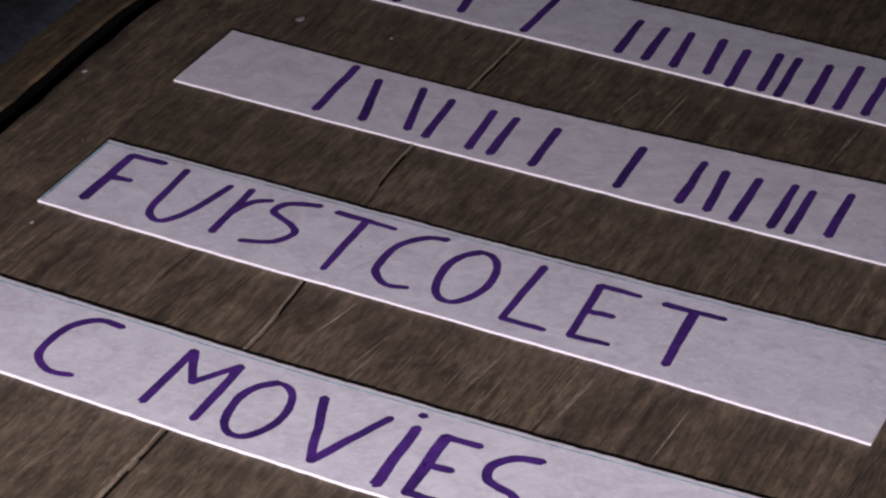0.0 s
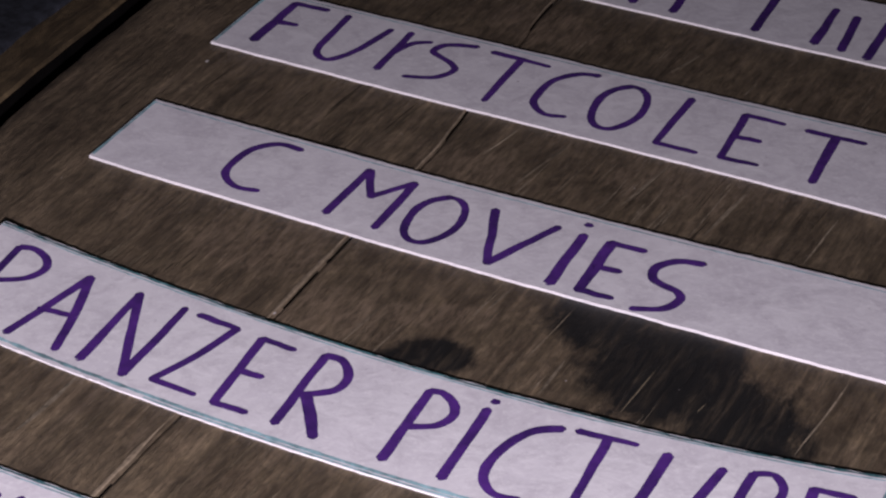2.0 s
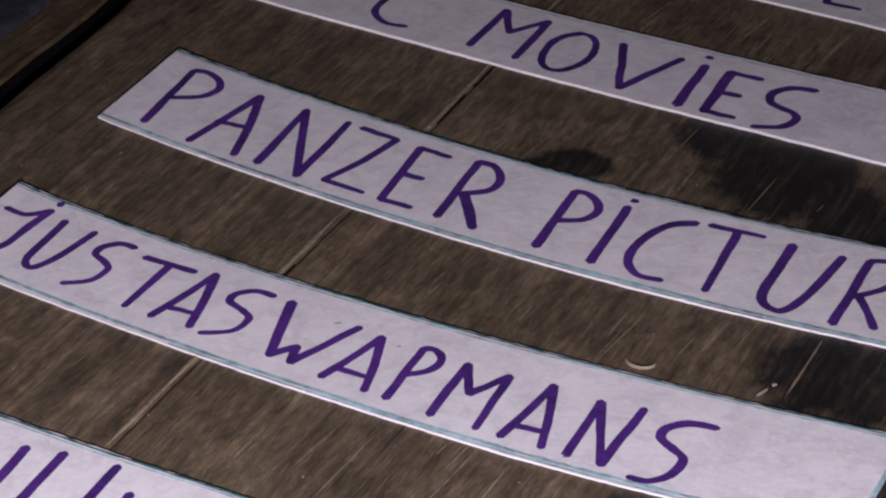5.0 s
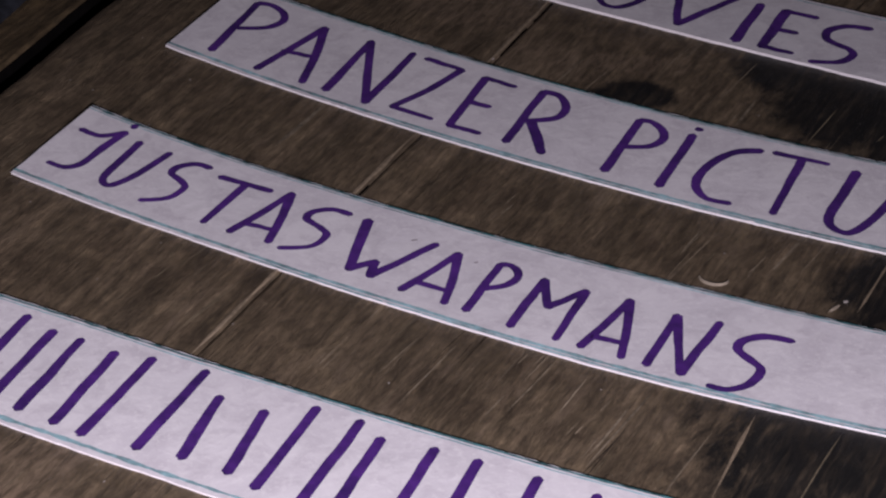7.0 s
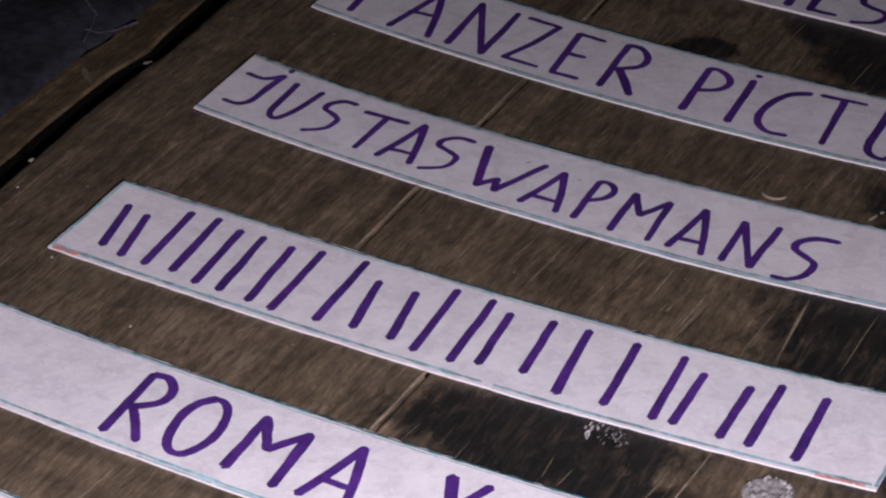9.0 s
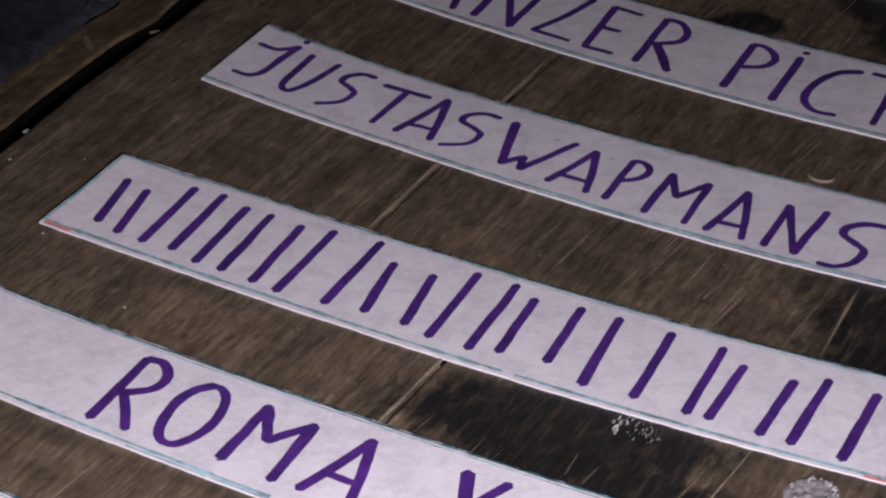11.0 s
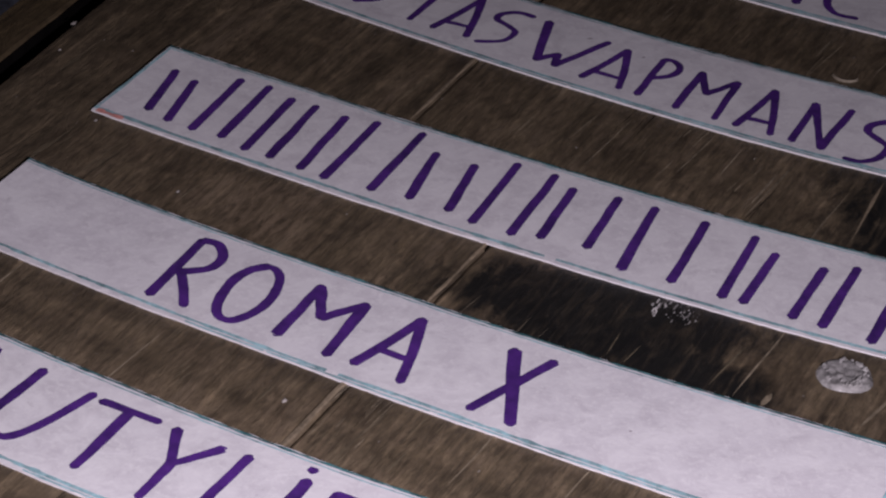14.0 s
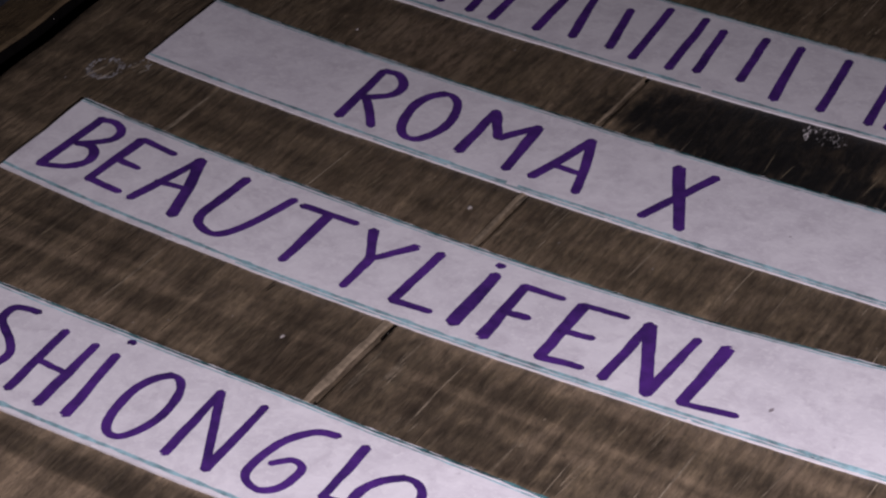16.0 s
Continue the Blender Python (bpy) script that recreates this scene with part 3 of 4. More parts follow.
WRITING_0 = [
    ('1', 29.4, 132.5, 27.0, 149.7, 27.0, 149.7),
    ('1', 48.1, 135.4, 45.6, 153.6, 45.6, 153.6),
    ('1', 68.2, 132.9, 68.9, 154.2, 68.9, 154.2),
    ('2', 95.7, 133.9, 94.8, 153.3, 103.7, 133.4),
    ('2', 112.0, 133.2, 109.9, 153.1, 121.3, 133.9),
    ('2', 128.8, 130.2, 127.0, 151.1, 137.2, 131.9),
    ('2', 142.2, 131.1, 140.8, 153.0, 151.0, 131.3),
    ('1', 158.2, 131.8, 157.2, 156.3, 157.2, 156.3),
    ('2', 165.7, 132.4, 164.9, 153.3, 174.5, 133.1),
]
WRITING_1 = [
    ('1', 38.4, 68.8, 37.5, 93.9, 37.5, 93.9),
    ('2', 51.6, 69.5, 46.2, 90.1, 63.9, 70.8),
    ('2', 69.7, 69.3, 67.8, 89.3, 81.8, 69.3),
    ('2', 87.7, 69.3, 86.7, 88.6, 99.3, 69.2),
    ('2', 122.1, 69.5, 121.3, 90.0, 138.4, 69.8),
    ('1', 145.8, 69.5, 143.8, 88.5, 143.8, 88.5),
    ('2', 153.1, 68.2, 152.6, 89.1, 162.1, 69.4),
    ('2', 166.9, 69.1, 166.3, 89.7, 175.8, 72.0),
]
WRITING_2 = [
    ('F', 9.3, 4.6, 9.3, 26.9, 18.5, 27.4),
    ('U', 25.1, 27.2, 31.9, 4.3, 38.4, 25.7),
    ('r', 44.5, 5.7, 43.9, 26.7, 50.5, 24.4),
    ('S', 62.7, 27.0, 52.2, 5.8, 61.7, 14.7),
    ('T', 67.1, 27.1, 82.6, 26.9, 75.5, 4.0),
    ('C', 96.4, 28.1, 86.0, 10.4, 96.5, 5.8),
    ('O', 105.3, 27.6, 108.8, 5.9, 112.7, 19.6),
    ('L', 121.2, 28.5, 120.9, 4.8, 131.2, 4.9),
    ('E', 135.9, 27.2, 137.3, 5.6, 146.4, 6.1),
    ('T', 151.8, 27.0, 166.1, 27.5, 160.6, 5.0),
]
WRITING_3 = [
    ('C_round', 47.9, -38.4, 36.3, -53.8, 47.3, -58.5),
    ('M', 65.7, -59.4, 66.1, -38.3, 78.7, -59.8),
    ('O', 88.1, -40.1, 91.2, -60.1, 95.2, -47.4),
    ('V', 99.9, -40.3, 107.5, -61.1, 115.8, -40.4),
    ('i', 123.1, -61.9, 122.3, -40.8, 121.5, -36.4),
    ('E', 129.2, -40.7, 130.1, -61.5, 137.5, -61.0),
    ('s', 151.2, -39.7, 143.0, -62.2, 151.1, -51.5),
]
WRITING_4 = [
    ('P', 13.8, -129.6, 11.9, -103.7, 21.7, -105.5),
    ('A_high', 27.7, -131.8, 32.4, -106.2, 40.4, -132.2),
    ('N', 46.9, -132.7, 45.5, -106.8, 57.3, -107.0),
    ('Z', 61.2, -107.6, 64.3, -131.8, 74.7, -132.4),
    ('E', 77.7, -108.9, 79.8, -132.9, 87.2, -132.9),
    ('R', 94.3, -133.1, 92.5, -108.2, 103.5, -133.6),
    ('P', 119.1, -133.6, 117.8, -109.2, 125.7, -112.0),
    ('i', 132.4, -133.6, 131.1, -109.6, 131.4, -106.5),
    ('C_flat', 147.4, -108.4, 138.3, -125.7, 148.8, -132.5),
    ('T', 150.6, -107.6, 162.6, -106.4, 158.8, -132.0),
    ('U_wide', 169.7, -106.4, 176.3, -131.3, 181.1, -105.8),
    ('R', 187.3, -130.7, 187.0, -104.3, 195.8, -128.2),
    ('E', 199.3, -103.3, 200.3, -128.2, 207.9, -126.9),
]
WRITING_5 = [
    ('J', 7.7, -176.6, 17.3, -172.3, 9.2, -191.9),
    ('U', 22.3, -174.7, 26.4, -193.2, 30.6, -175.4),
    ('S_tall', 41.5, -175.7, 35.3, -194.4, 41.1, -185.6),
    ('T', 45.7, -178.3, 58.1, -178.0, 51.6, -195.8),
    ('A_low', 58.4, -196.4, 62.8, -176.7, 67.5, -195.3),
    ('S_tall', 77.8, -177.3, 71.1, -196.0, 77.7, -187.2),
    ('W', 82.6, -178.0, 87.7, -196.4, 99.8, -179.4),
    ('A_low', 100.8, -198.1, 105.5, -180.2, 110.7, -197.6),
    ('P', 115.9, -198.2, 115.2, -179.7, 120.4, -180.6),
    ('M', 126.3, -198.9, 125.7, -180.2, 136.4, -198.5),
    ('A_low', 141.8, -198.5, 144.4, -178.4, 150.3, -197.3),
    ('N_narrow', 155.9, -197.8, 155.1, -178.1, 164.1, -177.0),
    ('s_tall', 179.9, -175.0, 170.0, -196.8, 178.1, -186.3),
]
WRITING_6 = [
    ('2', 20.0, -267.6, 16.3, -249.6, 26.4, -269.2),
    ('2', 33.3, -269.4, 31.7, -244.5, 40.8, -268.6),
    ('1', 48.1, -270.1, 46.5, -245.5, 46.5, -245.5),
    ('2', 54.8, -270.0, 53.0, -245.2, 63.2, -270.4),
    ('2', 69.7, -270.9, 69.0, -243.8, 81.2, -269.5),
    ('2', 90.2, -267.8, 87.1, -248.3, 100.2, -267.5),
    ('2', 106.9, -268.9, 105.4, -242.2, 116.4, -268.5),
    ('2', 122.6, -266.2, 120.8, -244.8, 133.1, -264.2),
    ('1', 143.1, -267.8, 140.0, -242.0, 140.0, -242.0),
    ('2', 154.3, -266.2, 152.3, -241.2, 166.0, -265.7),
    ('2', 170.7, -265.1, 170.4, -244.4, 181.9, -264.6),
    ('2', 188.6, -264.3, 187.9, -239.9, 199.5, -263.9),
]
WRITING_7 = [
    ('R', 61.0, -329.4, 60.2, -306.8, 69.5, -329.1),
    ('O', 77.2, -307.5, 81.0, -328.1, 83.8, -315.1),
    ('M', 91.2, -327.5, 90.8, -308.2, 103.6, -328.1),
    ('A', 109.7, -327.6, 115.0, -307.2, 120.6, -327.4),
    ('X', 136.4, -306.6, 146.3, -328.5, 145.3, -305.7),
]
WRITING_8 = [
    ('B', 16.0, -381.8, 17.2, -359.9, 23.8, -372.3),
    ('E', 29.5, -362.0, 28.1, -381.0, 36.6, -381.5),
    ('A_high', 39.9, -382.3, 45.0, -361.8, 51.2, -382.9),
    ('U_wide', 57.6, -362.6, 63.0, -383.9, 70.5, -363.9),
    ('T', 73.2, -364.8, 86.2, -364.3, 79.8, -384.1),
    ('Y', 90.8, -364.4, 101.7, -364.9, 95.2, -385.3),
    ('L', 107.3, -364.3, 106.4, -384.0, 114.8, -383.3),
    ('i', 120.6, -384.3, 120.6, -364.9, 119.9, -361.5),
    ('F', 127.9, -385.1, 127.6, -365.2, 136.2, -364.9),
    ('E', 141.1, -364.6, 140.8, -384.9, 149.5, -383.5),
    ('N', 154.5, -384.4, 155.5, -363.3, 165.9, -362.7),
    ('L', 172.3, -362.0, 171.3, -383.2, 182.2, -381.1),
]
WRITING_9 = [
    ('S', 48.7, -427.0, 45.5, -446.4, 50.6, -439.4),
    ('H', 57.4, -449.1, 56.5, -428.1, 65.0, -449.8),
    ('i', 71.6, -449.7, 69.3, -429.4, 69.8, -424.3),
    ('O', 82.1, -428.6, 84.2, -449.4, 87.5, -436.5),
    ('N', 94.0, -449.2, 93.2, -428.1, 103.0, -427.5),
    ('G', 120.3, -428.9, 110.7, -446.8, 118.0, -447.5),
    ('L', 125.7, -427.5, 125.7, -444.1, 135.3, -442.8),
    ('O', 136.0, -431.3, 137.6, -448.5, 142.4, -437.0),
]


def along(u, left, right, bow, skew):
    return left + (right - left) * u + 4 * bow * u * (1 - u) + 10 * skew * u * (1 - u) * (1 - 2 * u)


def strip_lift(spec, x, y):
    """How far the card has come off the board: at its left end and, less, along its far edge."""
    u = (x - spec[0]) / (spec[1] - spec[0])
    yb, yt = along(u, *spec[2:6]), along(u, *spec[6:10])
    v = min(1.0, max(0.0, (y - yb) / (yt - yb)))
    end = max(0.0, 1 - u / 0.16) * (1.0 if spec[10] < 0.5 else 0.3)
    return 0.55 * end * end * (0.55 + 0.45 * v) + (0.3 if spec[10] < 0.5 else 0.1) * v * v * (0.6 + 0.9 * abs(wob(u * 4.0, spec[2] * 0.2)))


def strip_top(spec, x, y):
    """The height of the upper face: cut card that does not lie quite flat."""
    u = (x - spec[0]) / (spec[1] - spec[0])
    return spec[10] + 0.10 + 0.10 * wob(u * 3.0, spec[2] * 0.1) + 0.05 * wob(u * 9.0, spec[2] * 0.1 + 4) + strip_lift(spec, x, y)


def build_card(spec):
    x0, x1 = spec[:2]
    low_edge, top_edge = spec[2:6], spec[6:10]
    bl, tl = low_edge[0], top_edge[0]
    bm = bmesh.new()
    n, m = 220, 6
    top, low = [], []
    for i in range(n + 1):
        u = i / n
        yb = along(u, *low_edge) + 0.16 * wob(u * 23, bl * 0.3) + 0.3 * wob(u * 5, bl * 0.7) + 0.13 * wob(u * 95, bl * 0.5)
        yt = along(u, *top_edge) + 0.18 * wob(u * 27, tl * 0.3) + 0.3 * wob(u * 6, tl * 0.9) + 0.2 * wob(u * 110, tl * 0.5)
        a, b = [], []
        for j in range(m + 1):
            v = j / m
            y = yb + (yt - yb) * v
            x = x0 + (x1 - x0) * u + (0.25 * wob(v * 3, x0 + 8) if i in (0, n) else 0)
            z = strip_top(spec, x, y)
            a.append(bm.verts.new((x * MM, y * MM, z * MM)))
            if j in (0, m) or i in (0, n):
                b.append(bm.verts.new((x * MM, y * MM, (0.03 + strip_lift(spec, x, y)) * MM)))
            else:
                b.append(None)
        top.append(a)
        low.append(b)
    for i in range(n):
        for j in range(m):
            bm.faces.new((top[i][j], top[i + 1][j], top[i + 1][j + 1], top[i][j + 1]))

    def side(p, q, r, s):
        bm.faces.new((p, q, r, s)).material_index = 1

    for i in range(n):
        side(low[i][0], low[i + 1][0], top[i + 1][0], top[i][0])
        side(top[i][m], top[i + 1][m], low[i + 1][m], low[i][m])
    for j in range(m):
        side(top[0][j], top[0][j + 1], low[0][j + 1], low[0][j])
        side(low[n][j], low[n][j + 1], top[n][j + 1], top[n][j])
    bm.faces.new([low[i][0] for i in range(n, -1, -1)] + low[0][1 : m + 1] + [low[i][m] for i in range(1, n + 1)] + low[n][m - 1 : 0 : -1]).material_index = 1
    bmesh.ops.recalc_face_normals(bm, faces=bm.faces[:])
    return bm


def ribbon(bm, points, width, lift, spec, seed=0.0, steps=7, taper=True):
    """A stroke of a pen on the card: a flat band with rounded ends and slightly uneven sides. Points in millimetres."""
    line = []
    if len(points) > 2:
        pts = [points[0], *points, points[-1]]
        for a, b, c, d in zip(pts, pts[1:], pts[2:], pts[3:]):
            for k in range(steps):
                s = k / steps
                line.append(tuple(0.5 * (2 * b[i] + (c[i] - a[i]) * s + (2 * a[i] - 5 * b[i] + 4 * c[i] - d[i]) * s * s + (3 * b[i] - a[i] - 3 * c[i] + d[i]) * s**3) for i in (0, 1)))
        line.append(tuple(points[-1]))
    else:
        (ax, ay), (bx, by) = points
        k = 2.0 * 0.12
        line = [(ax + (bx - ax) * i / 8 + k * wob(i * 0.4, seed), ay + (by - ay) * i / 8 + k * wob(i * 0.4, seed + 3)) for i in range(9)]

    def put(x, y):
        return bm.verts.new((x * MM, y * MM, (strip_top(spec, x, y) + lift) * MM))

    rows, n = [], len(line)
    for i, (x, y) in enumerate(line):
        ax, ay = line[max(0, i - 1)]
        bx, by = line[min(n - 1, i + 1)]
        dx, dy = bx - ax, by - ay
        d = math.hypot(dx, dy) or 1
        w = width * 0.5 * (1 + (0.16 if taper else 0.7) * wob(i * 0.22, seed + 1) + (0.05 * wob(i * 0.9, seed + 4) + 0.16 * (abs(dy) / d - 0.55) + 0.08 * (1 - 2 * i / n) if taper else 0))
        e = (0.04 if taper else 0.12) * width * wob(i * 0.9, seed + 6)
        nx, ny = -dy / d, dx / d
        rows.append((put(x + nx * (w + e), y + ny * (w + e)), put(x - nx * (w - e), y - ny * (w - e))))
    for a, b in zip(rows, rows[1:]):
        bm.faces.new((a[0], a[1], b[1], b[0]))
    if taper:
        for (x, y), (px, py), (l, r) in ((line[0], line[1], rows[0]), (line[-1], line[-2], rows[-1])):
            dx, dy = x - px, y - py
            d = math.hypot(dx, dy) or 1
            h = width * 0.36
            cap = [put(x + dx / d * h * c + s * width * 0.4 * -dy / d, y + dy / d * h * c + s * width * 0.4 * dx / d) for s, c in ((0.75, 0.6), (0.3, 1.0), (-0.3, 1.0), (-0.75, 0.6))]
            bm.faces.new((l, *cap, r) if (l is rows[0][0]) else (r, *cap[::-1], l))
    for f in bm.faces:
        if f.normal.z < 0:
            f.normal_flip()


# How each capital is written: three marks by which it is set on the card, then its strokes, in a unit box.
GLYPHS = {
    "A": (((0, 0), (0.62, 1), (1, 0)), (((0, 0), (0.35, 0.52), (0.62, 1)), ((0.62, 1), (0.86, 0.48), (1.02, -0.03)), ((0.24, 0.33), (0.9, 0.33)))),
    "A_high": (((0, 0), (0.62, 1), (1, 0)), (((0, 0), (0.33, 0.52), (0.62, 1)), ((0.62, 1), (0.85, 0.5), (1.0, 0.0)), ((0.22, 0.42), (0.82, 0.46)))),
    "A_low": (((0, 0), (0.62, 1), (1, 0)), (((0, 0), (0.35, 0.52), (0.62, 1)), ((0.62, 1), (0.86, 0.48), (1.02, -0.03)), ((0.2, 0.22), (0.92, 0.22)))),
    "B": (((0, 0), (0, 1), (0.88, 0.3)), (((0, 0), (0, 1)), ((0, 0.97), (0.39, 0.95), (0.78, 0.8), (0.84, 0.62), (0.46, 0.5), (0.15, 0.46)), ((0.21, 0.46), (0.58, 0.43), (0.87, 0.29), (0.94, 0.11), (0.62, -0.01), (0, -0.02)))),
    "C": (((1, 0.88), (0.04, 0.34), (0.62, 0.02)), (((0.98, 0.9), (0.63, 0.9), (0.25, 0.72), (0.07, 0.37), (0.1, 0.2), (0.3, 0.05), (0.61, 0.03)),)),
    "C_round": (((1, 0.88), (0.04, 0.34), (0.62, 0.02)), (((0.97, 0.91), (0.6, 0.97), (0.23, 0.79), (0.03, 0.42), (0.06, 0.21), (0.28, 0.05), (0.6, 0.03)),)),
    "C_flat": (((1, 0.88), (0.04, 0.34), (0.62, 0.02)), (((1, 0.88), (0.6, 0.8), (0.29, 0.61), (0.09, 0.37), (0.07, 0.17), (0.26, 0.03), (0.61, 0.01)),)),
    "E": (((0, 1), (0, 0), (1, 0)), (((0, 1), (0, 0)), ((0, 1), (1.06, 0.98)), ((0, 0.5), (0.72, 0.5)), ((0, 0), (1, 0)))),
    "F": (((0, 0), (0, 1), (1, 1)), (((0, 0), (0, 1)), ((0, 1), (1, 1)), ((0, 0.5), (0.62, 0.52)))),
    "G": (((1, 0.9), (0.03, 0.4), (0.5, 0)), (((0.97, 1.02), (0.65, 1.16), (0.28, 1.03), (0.03, 0.62), (0.04, 0.36), (0.27, 0.1), (0.53, 0.12), (0.68, 0.42), (0.52, 0.63), (0.27, 0.62)),)),
    "H": (((0, 0), (0, 1), (1, 0)), (((0, 0), (0, 1)), ((1, 0), (1, 1)), ((0, 0.5), (1, 0.5)))),
    "i": (((0, 0), (0, 0.82), (0, 1.03)), (((0, 0), (0, 0.82)), ((-0.02, 1.02), (0.02, 1.04)))),
    "J": (((0.1, 1), (1, 1), (0, 0.1)), (((0.1, 1), (0.55, 0.86), (0.98, 0.98)), ((0.98, 0.98), (0.78, 0.55), (0.62, 0.12), (0.36, 0.0), (0, 0.1)), ((1.04, 1.13), (1.09, 1.16)))),
    "L": (((0, 1), (0, 0), (1, 0)), (((0, 1), (0, 0)), ((0, 0), (1, 0)))),
    "M": (((0, 0), (0.05, 1), (1, 0)), (((0, 0), (0.05, 1)), ((0.05, 1), (0.46, 0.52)), ((0.46, 0.52), (0.98, 1)), ((0.98, 1), (1, 0)))),
    "N": (((0, 0), (0.03, 1), (1, 1)), (((0, 0), (0.03, 1)), ((0.03, 1), (0.5, 0.45), (0.9, -0.02)), ((0.9, -0.02), (1, 1)))),
    "N_narrow": (((0, 0), (0.03, 1), (1, 1)), (((0, 0), (0.03, 0.97)), ((0.03, 0.97), (0.42, 0.45), (0.78, -0.02)), ((0.78, -0.02), (0.97, 1)))),
    "O": (((0.5, 1), (0.5, 0), (1, 0.5)), (((0.52, 0.99), (0.22, 0.92), (0.02, 0.75), (-0.03, 0.5), (0.02, 0.24), (0.2, 0.06), (0.48, 0), (0.74, 0.1), (0.92, 0.28), (0.97, 0.5), (0.91, 0.74), (0.72, 0.92), (0.46, 1.0)),)),
    "P": (((0, 0), (0, 1), (1, 0.78)), (((0, 0), (0, 1)), ((0, 1), (0.36, 0.98), (0.8, 0.84), (0.98, 0.67), (0.74, 0.52), (0.12, 0.47)))),
    "R": (((0, 0), (0, 1), (1, 0)), (((0, 0), (0, 1)), ((0, 1), (0.45, 1.01), (0.82, 0.84), (0.74, 0.62), (0.1, 0.43)), ((0.22, 0.45), (0.65, 0.22), (1, 0)))),
    "S": (((1, 0.9), (0, 0.1), (0.82, 0.24)), (((0.97, 0.96), (0.6, 1.06), (0.31, 1.08), (0.2, 0.9), (0.42, 0.68), (0.7, 0.44), (0.86, 0.18), (0.6, -0.02), (0.02, 0.08)),)),
    "S_tall": (((1, 0.9), (0, 0.1), (0.82, 0.24)), (((1.02, 0.84), (0.58, 1.13), (0.19, 1.16), (0.15, 0.96), (0.36, 0.74), (0.6, 0.5), (0.79, 0.22), (0.6, -0.06), (-0.02, 0.07)),)),
    "s": (((1, 0.9), (0, 0.1), (0.82, 0.24)), (((0.98, 0.94), (0.5, 1.17), (0.16, 1.12), (0.17, 0.82), (0.42, 0.54), (0.68, 0.3), (0.79, 0.05), (0.56, -0.11), (0.02, 0.06)),)),
    "s_tall": (((1, 0.9), (0, 0.1), (0.82, 0.24)), (((0.92, 0.9), (0.37, 1.22), (0.02, 1.22), (0.04, 0.97), (0.4, 0.56), (0.71, 0.18), (0.66, -0.17), (0.34, -0.2), (-0.03, 0.03)),)),
    "T": (((0, 1), (1, 1), (0.5, 0)), (((0, 1), (1, 1)), ((0.52, 1), (0.5, 0)))),
    "U": (((0, 1), (0.42, 0), (1, 1)), (((0, 1), (0, 0.5), (0, 0.18), (0.12, 0.02), (0.4, 0.01), (0.72, 0.35), (1, 1)),)),
    "U_wide": (((0, 1), (0.42, 0), (1, 1)), (((0, 1), (-0.05, 0.55), (-0.09, 0.2), (0.06, 0.03), (0.43, 0.01), (0.72, 0.33), (1, 1)),)),
    "V": (((0, 1), (0.45, 0), (1, 1)), (((0, 1), (0.45, 0)), ((0.45, 0), (1, 1)))),
    "W": (((0, 1), (0, 0), (1, 1)), (((0, 1), (0, 0)), ((0, 0), (0.3, 0.3)), ((0.3, 0.3), (0.3, 0.0)), ((0.3, 0.0), (1, 1)))),
    "X": (((0, 1), (0, 0), (1, 1)), (((0, 1), (0, 0)), ((1, 1), (-1.0, 0.04)))),
    "Y": (((0, 1), (1, 1), (0.45, 0)), (((0, 1), (0.42, 0.55)), ((1, 1), (0.42, 0.53)), ((0.42, 0.57), (0.46, 0)))),
    "Z": (((0, 1), (0, 0), (1, 0)), (((0, 1), (0.95, 1.0)), ((0.95, 1.0), (0.52, 0.47), (0, 0)), ((0, 0), (1, 0)))),
    "r": (((0, 0), (0, 1), (1, 1)), (((0, 0), (0, 1)), ((0, 0.45), (0.4, 0.8), (1, 1)))),
}


def letter(char, marks, spec, seed, pen, weights=(1.0,)):
    """One hand-written capital; marks are the places of its three marks on the card. Returns its strokes and, for an i, the dot."""
    refs, strokes = GLYPHS[char]
    src = np.array([[u, v, 1.0] for u, v in refs])
    bm = bmesh.new()
    if char == "i":
        # a plain stem and its dot
        (ax, ay), (bx, by), dot = marks
        ribbon(bm, [(ax, ay), (bx, by)], pen * 1.1 * weights[0], 0.05, spec, seed)
        tip = bmesh.new()
        ribbon(tip, [(dot[0] - 0.35, dot[1] - 0.15), (dot[0] + 0.35, dot[1] + 0.15)], pen * 0.95, 0.07, spec, seed + 2)
        return bm, tip
    fitted = np.linalg.solve(src, np.array(marks))
    for k, stroke in enumerate(strokes):
        pts = [tuple(float(c) for c in np.array([u, v, 1.0]) @ fitted) for u, v in stroke]
        weight = weights[min(k, len(weights) - 1)]
        ribbon(bm, pts, pen * weight * (1.0 + 0.12 * wob(seed, k * 2.3)), 0.05 + 0.02 * k, spec, seed + k * 11)
    return bm, None


def bar(marks, spec, seed, pen, shift):
    (ax, ay), (bx, by), (cx, cy) = marks
    ox, oy = ((cx - ax) * shift, (cy - ay) * shift)
    bm = bmesh.new()
    ribbon(bm, [(ax + ox, ay + oy), (bx + ox, by + oy)], pen, 0.05, spec, seed)
    return bm


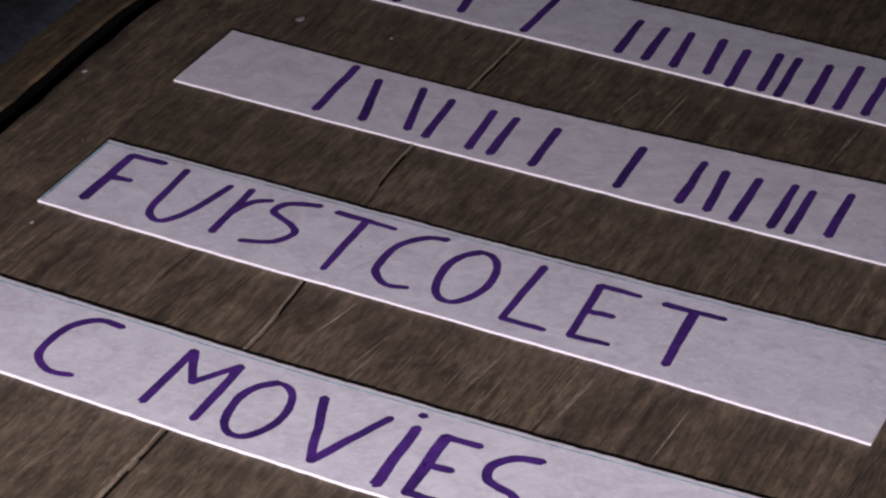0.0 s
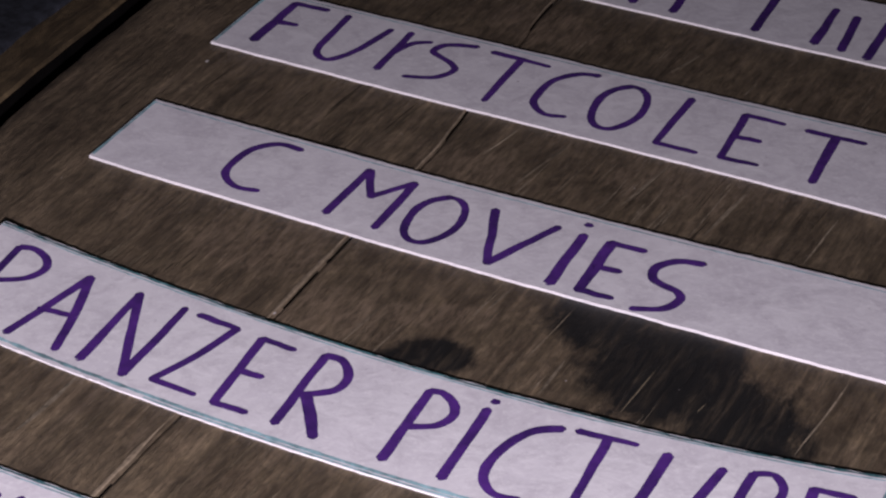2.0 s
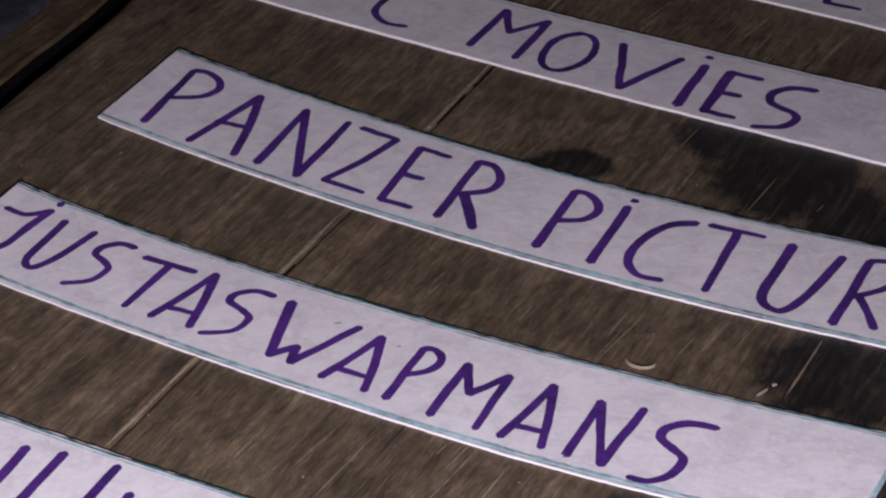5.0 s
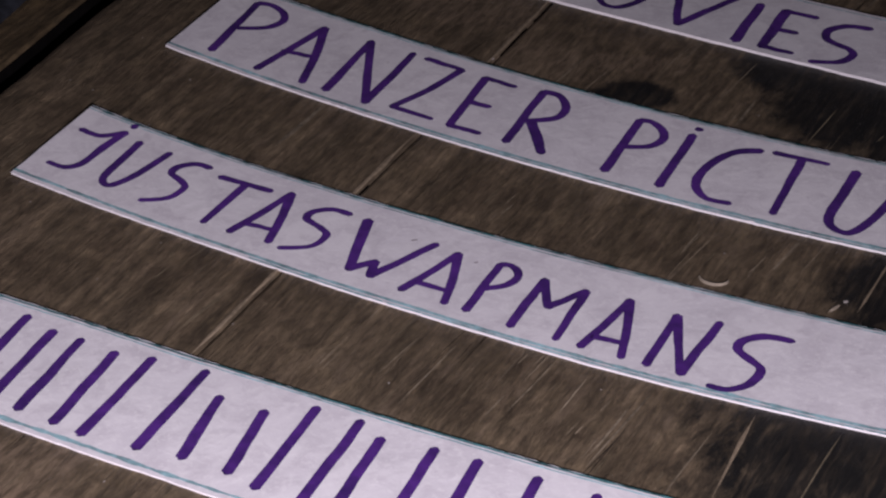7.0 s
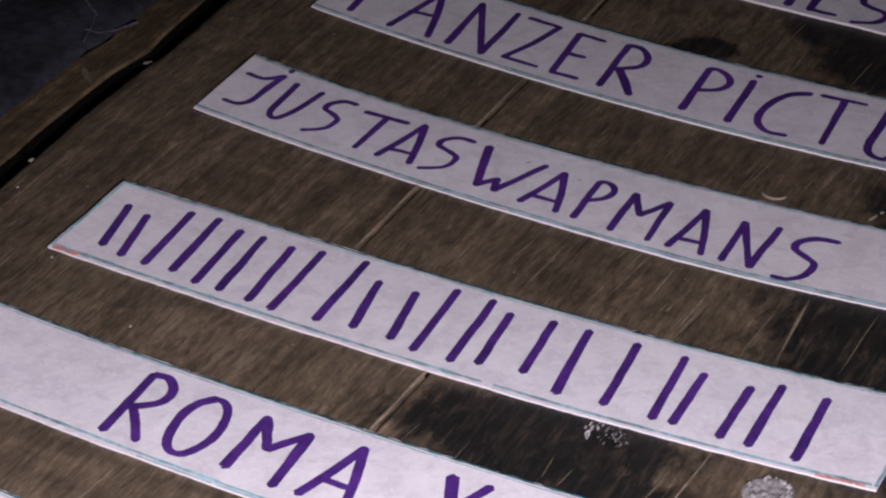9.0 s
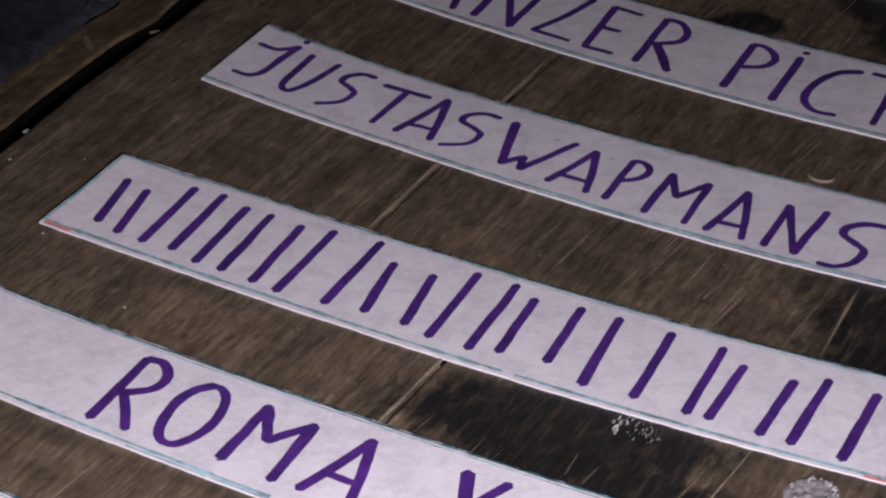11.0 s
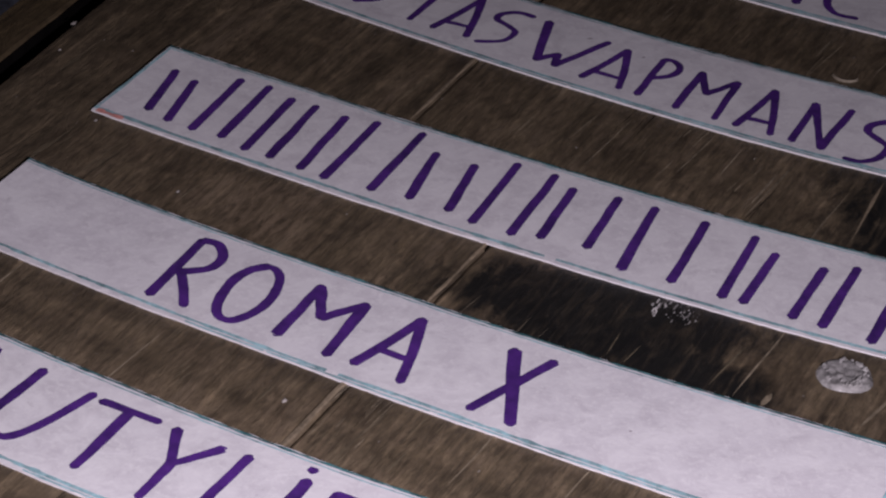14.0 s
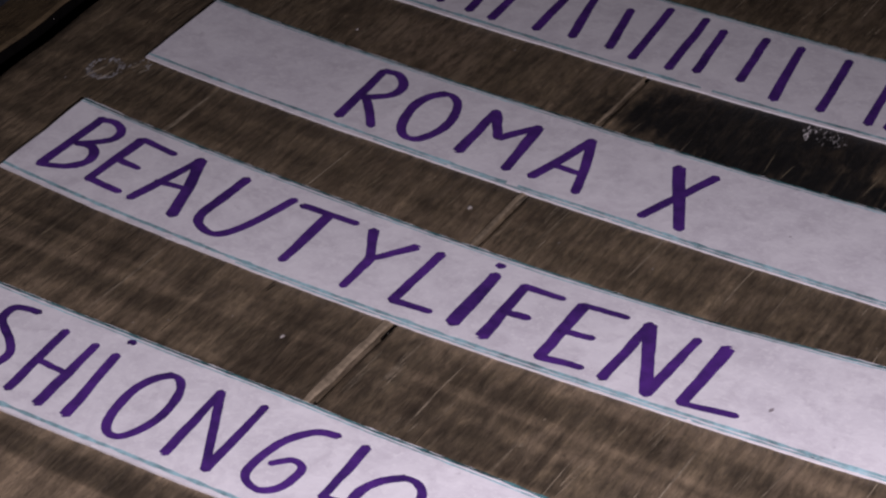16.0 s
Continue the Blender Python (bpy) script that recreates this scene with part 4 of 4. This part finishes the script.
def pencil_line(spec, where, u0, u1, inset, width, seed, wear=-0.62):
    """A pencil line along a cut edge, missing where the pencil skipped."""
    x0, x1 = spec[0], spec[1]
    edge = spec[2:6] if where == "low" else spec[6:10]
    sign = 1 if where == "low" else -1
    bm = bmesh.new()
    run = []
    steps = max(8, int(150 * (u1 - u0)))
    for i in range(steps + 1):
        u = u0 + (u1 - u0) * i / steps
        if wob(u * 31, seed + 2) > wear and i < steps:
            run.append((x0 + (x1 - x0) * u, along(u, *edge) + sign * (inset + 0.3 * wob(u * 8, seed) + 0.12 * wob(u * 60, seed))))
            continue
        if len(run) > 3:
            ribbon(bm, run, width * (1 + 0.5 * wob(u * 9, seed + 5)), 0.03, spec, seed + u, 2, False)
        run = []
    return bm


def end_line(spec, u, width, seed):
    x = spec[0] + (spec[1] - spec[0]) * u + (0.5 if u < 0.5 else -0.5)
    y0, y1 = along(u, *spec[2:6]) + 1, along(u, *spec[6:10]) - 0.8
    bm = bmesh.new()
    ribbon(bm, [(x + 0.15 * wob(k, seed), y0 + (y1 - y0) * k / 5) for k in range(6)], width, 0.035, spec, seed, 4, False)
    return bm


def edge_fuzz(spec, count, seed):
    """Torn white paper fibres along the near edge."""
    rnd = random.Random(seed)
    bm = bmesh.new()
    for _ in range(count):
        u = rnd.random()
        x = spec[0] + (spec[1] - spec[0]) * u
        y = along(u, *spec[2:6]) + rnd.uniform(-0.2, 0.2)
        run = rnd.choice((0.4, 0.7, 1.2, 2.4))
        z = strip_top(spec, x, y)
        ring = [bm.verts.new(((x + a * run) * MM, (y + b) * MM, (z + c) * MM)) for a, b, c in ((-0.5, -0.12, 0.0), (0.5, -0.15, 0.02), (0.4, 0.2, 0.12), (-0.3, 0.22, 0.14))]
        bm.faces.new(ring)
    return bm


def smudge(spec, x, y, rx, ry, turn, seed):
    """A small flat mark of dirt on a card."""
    bm = bmesh.new()
    c, q = math.cos(radians(turn)), math.sin(radians(turn))
    ring = []
    for i in range(12):
        a = i / 12 * math.tau
        d = 0.75 + 0.5 * wob(seed, math.cos(a) * 1.5, math.sin(a) * 1.5)
        px, py = rx * d * math.cos(a), ry * d * math.sin(a)
        gx, gy = x + px * c - py * q, y + px * q + py * c
        ring.append(bm.verts.new((gx * MM, gy * MM, (strip_top(spec, gx, gy) + 0.03) * MM)))
    bm.faces.new(ring)
    return bm


# small marks on the cards: strip, place, size, turn
SMUDGES = [(5, 94.8, -180.1, 0.9, 0.35, 35), (5, 110.2, -181.3, 0.8, 0.3, 60), (8, 187.5, -375.6, 0.5, 1.1, -15), (2, 79.0, 16.5, 0.4, 0.3, 0), (7, 168.0, -318.0, 0.4, 0.3, 20)]

# letters gone over with a heavier hand, by strip and place: the weight of each stroke
HEAVY = {
    (3, 4): (1.15,), (3, 5): (1.2, 1.05), (3, 6): (1.12,), (5, 6): (1.25, 1.05, 1.05, 1.05), (5, 12): (1.15,), (2, 0): (1.35, 1.1, 1.25), (4, 6): (1.1,), (4, 8): (1.15,),
    (2, 9): (1.05, 1.25), (4, 5): (1.05, 1.0, 1.2), (4, 10): (1.1,), (5, 3): (1.1, 1.0), (8, 2): (1.0, 1.3, 1.0), (8, 7): (1.2, 0.95),
    (8, 8): (1.2, 1.0), (8, 9): (1.15, 0.95), (8, 10): (1.0, 1.3, 1.05), (8, 11): (1.2, 0.95), (7, 4): (1.15, 0.95),
}

CARDS = [
    ("white card strip with two names in purple marker on the board", WRITING_0, 2.3),
    ("white card strip with a short name in purple marker", WRITING_1, 2.2),
    ("white card strip lettered FURSTCOLET in purple marker", WRITING_2, 1.9),
    ("white card strip lettered C MOVIES in purple marker", WRITING_3, 1.95),
    ("white card strip lettered PANZER PICTURE in purple marker", WRITING_4, 1.95),
    ("white card strip lettered JUSTASWAPMANS in purple marker", WRITING_5, 1.78),
    ("white card strip with a long name in purple marker", WRITING_6, 2.1),
    ("white card strip lettered ROMA X in purple marker", WRITING_7, 2.25),
    ("white card strip lettered BEAUTYLIFENL in purple marker", WRITING_8, 2.12),
    ("white card strip lettered SHIONGLO in purple marker", WRITING_9, 1.85),
]

for k, (spec, (label, writing, pen)) in enumerate(zip(STRIPS, CARDS)):
    strip = new("paper_strip")
    tagged(strip, label, "paper strip", "paper strips on the board")
    part("card", build_card(spec), (CARD, CUT_EDGE), strip)
    if k >= 2:
        if k >= 4:
            part("pencil_line", pencil_line(spec, "top", 0.0, 1.0, 0.4, 0.6, k * 3.0), TEAL, strip, "thin teal pencil line")
        if k in (2, 3, 6):
            part("pencil_line", end_line(spec, 0.0, 0.7, k * 5.0), PALE_TEAL, strip, "pale teal pencil line")
        part("pencil_line", pencil_line(spec, "top", 0.0, 1.0, 1.3, 0.35, k * 13.0), PALE_TEAL, strip, "pale teal pencil line")
    if k >= 4:
        part("pencil_line", pencil_line(spec, "low", 0.0, 1.0, 1.5, 0.9, k * 7.0), PALE_TEAL, strip, "pale teal pencil line")
        part("pencil_line", end_line(spec, 1.0, 0.9, k * 9.0), PALE_TEAL, strip, "pale teal pencil line")
    if k in (4, 5, 7, 8):
        part("pencil_line", pencil_line(spec, "low", 0.3, 1.0, 0.45, 0.5, k * 11.0), PALE_TEAL, strip, "pale teal pencil line")
    if k == 6:
        for u0, u1 in ((0.005, 0.045), (0.935, 0.995)):
            part("pencil_mark", pencil_line(spec, "low", u0, u1, 0.7, 1.1, u0, -2.0), RED, strip, "short red pencil mark")
    if k >= 4:
        tagged(part("paper_fuzz", edge_fuzz(spec, 16, k * 2), CUT_EDGE, strip, "torn white paper fibres"), kind="stuff")
    for which, x, y, rx, ry, turn in SMUDGES:
        if which == k:
            part("smudge", smudge(spec, x, y, rx, ry, turn, x), DIRT, strip, "small greyish dirt mark")
    for n, (char, *v) in enumerate(writing):
        marks = list(zip(v[0::2], v[1::2]))
        if char in ("1", "2"):
            for i in range(int(char)):
                part("ink_bar", bar(marks, spec, n * 3.7 + k + i, pen, i), INK, strip)
        else:
            strokes, tip = letter(char, marks, spec, n * 3.7 + k, pen, HEAVY.get((k, n), (1.0,)))
            sign = part("letter", strokes, INK, strip)
            if tip:
                part("dot", tip, INK, sign)
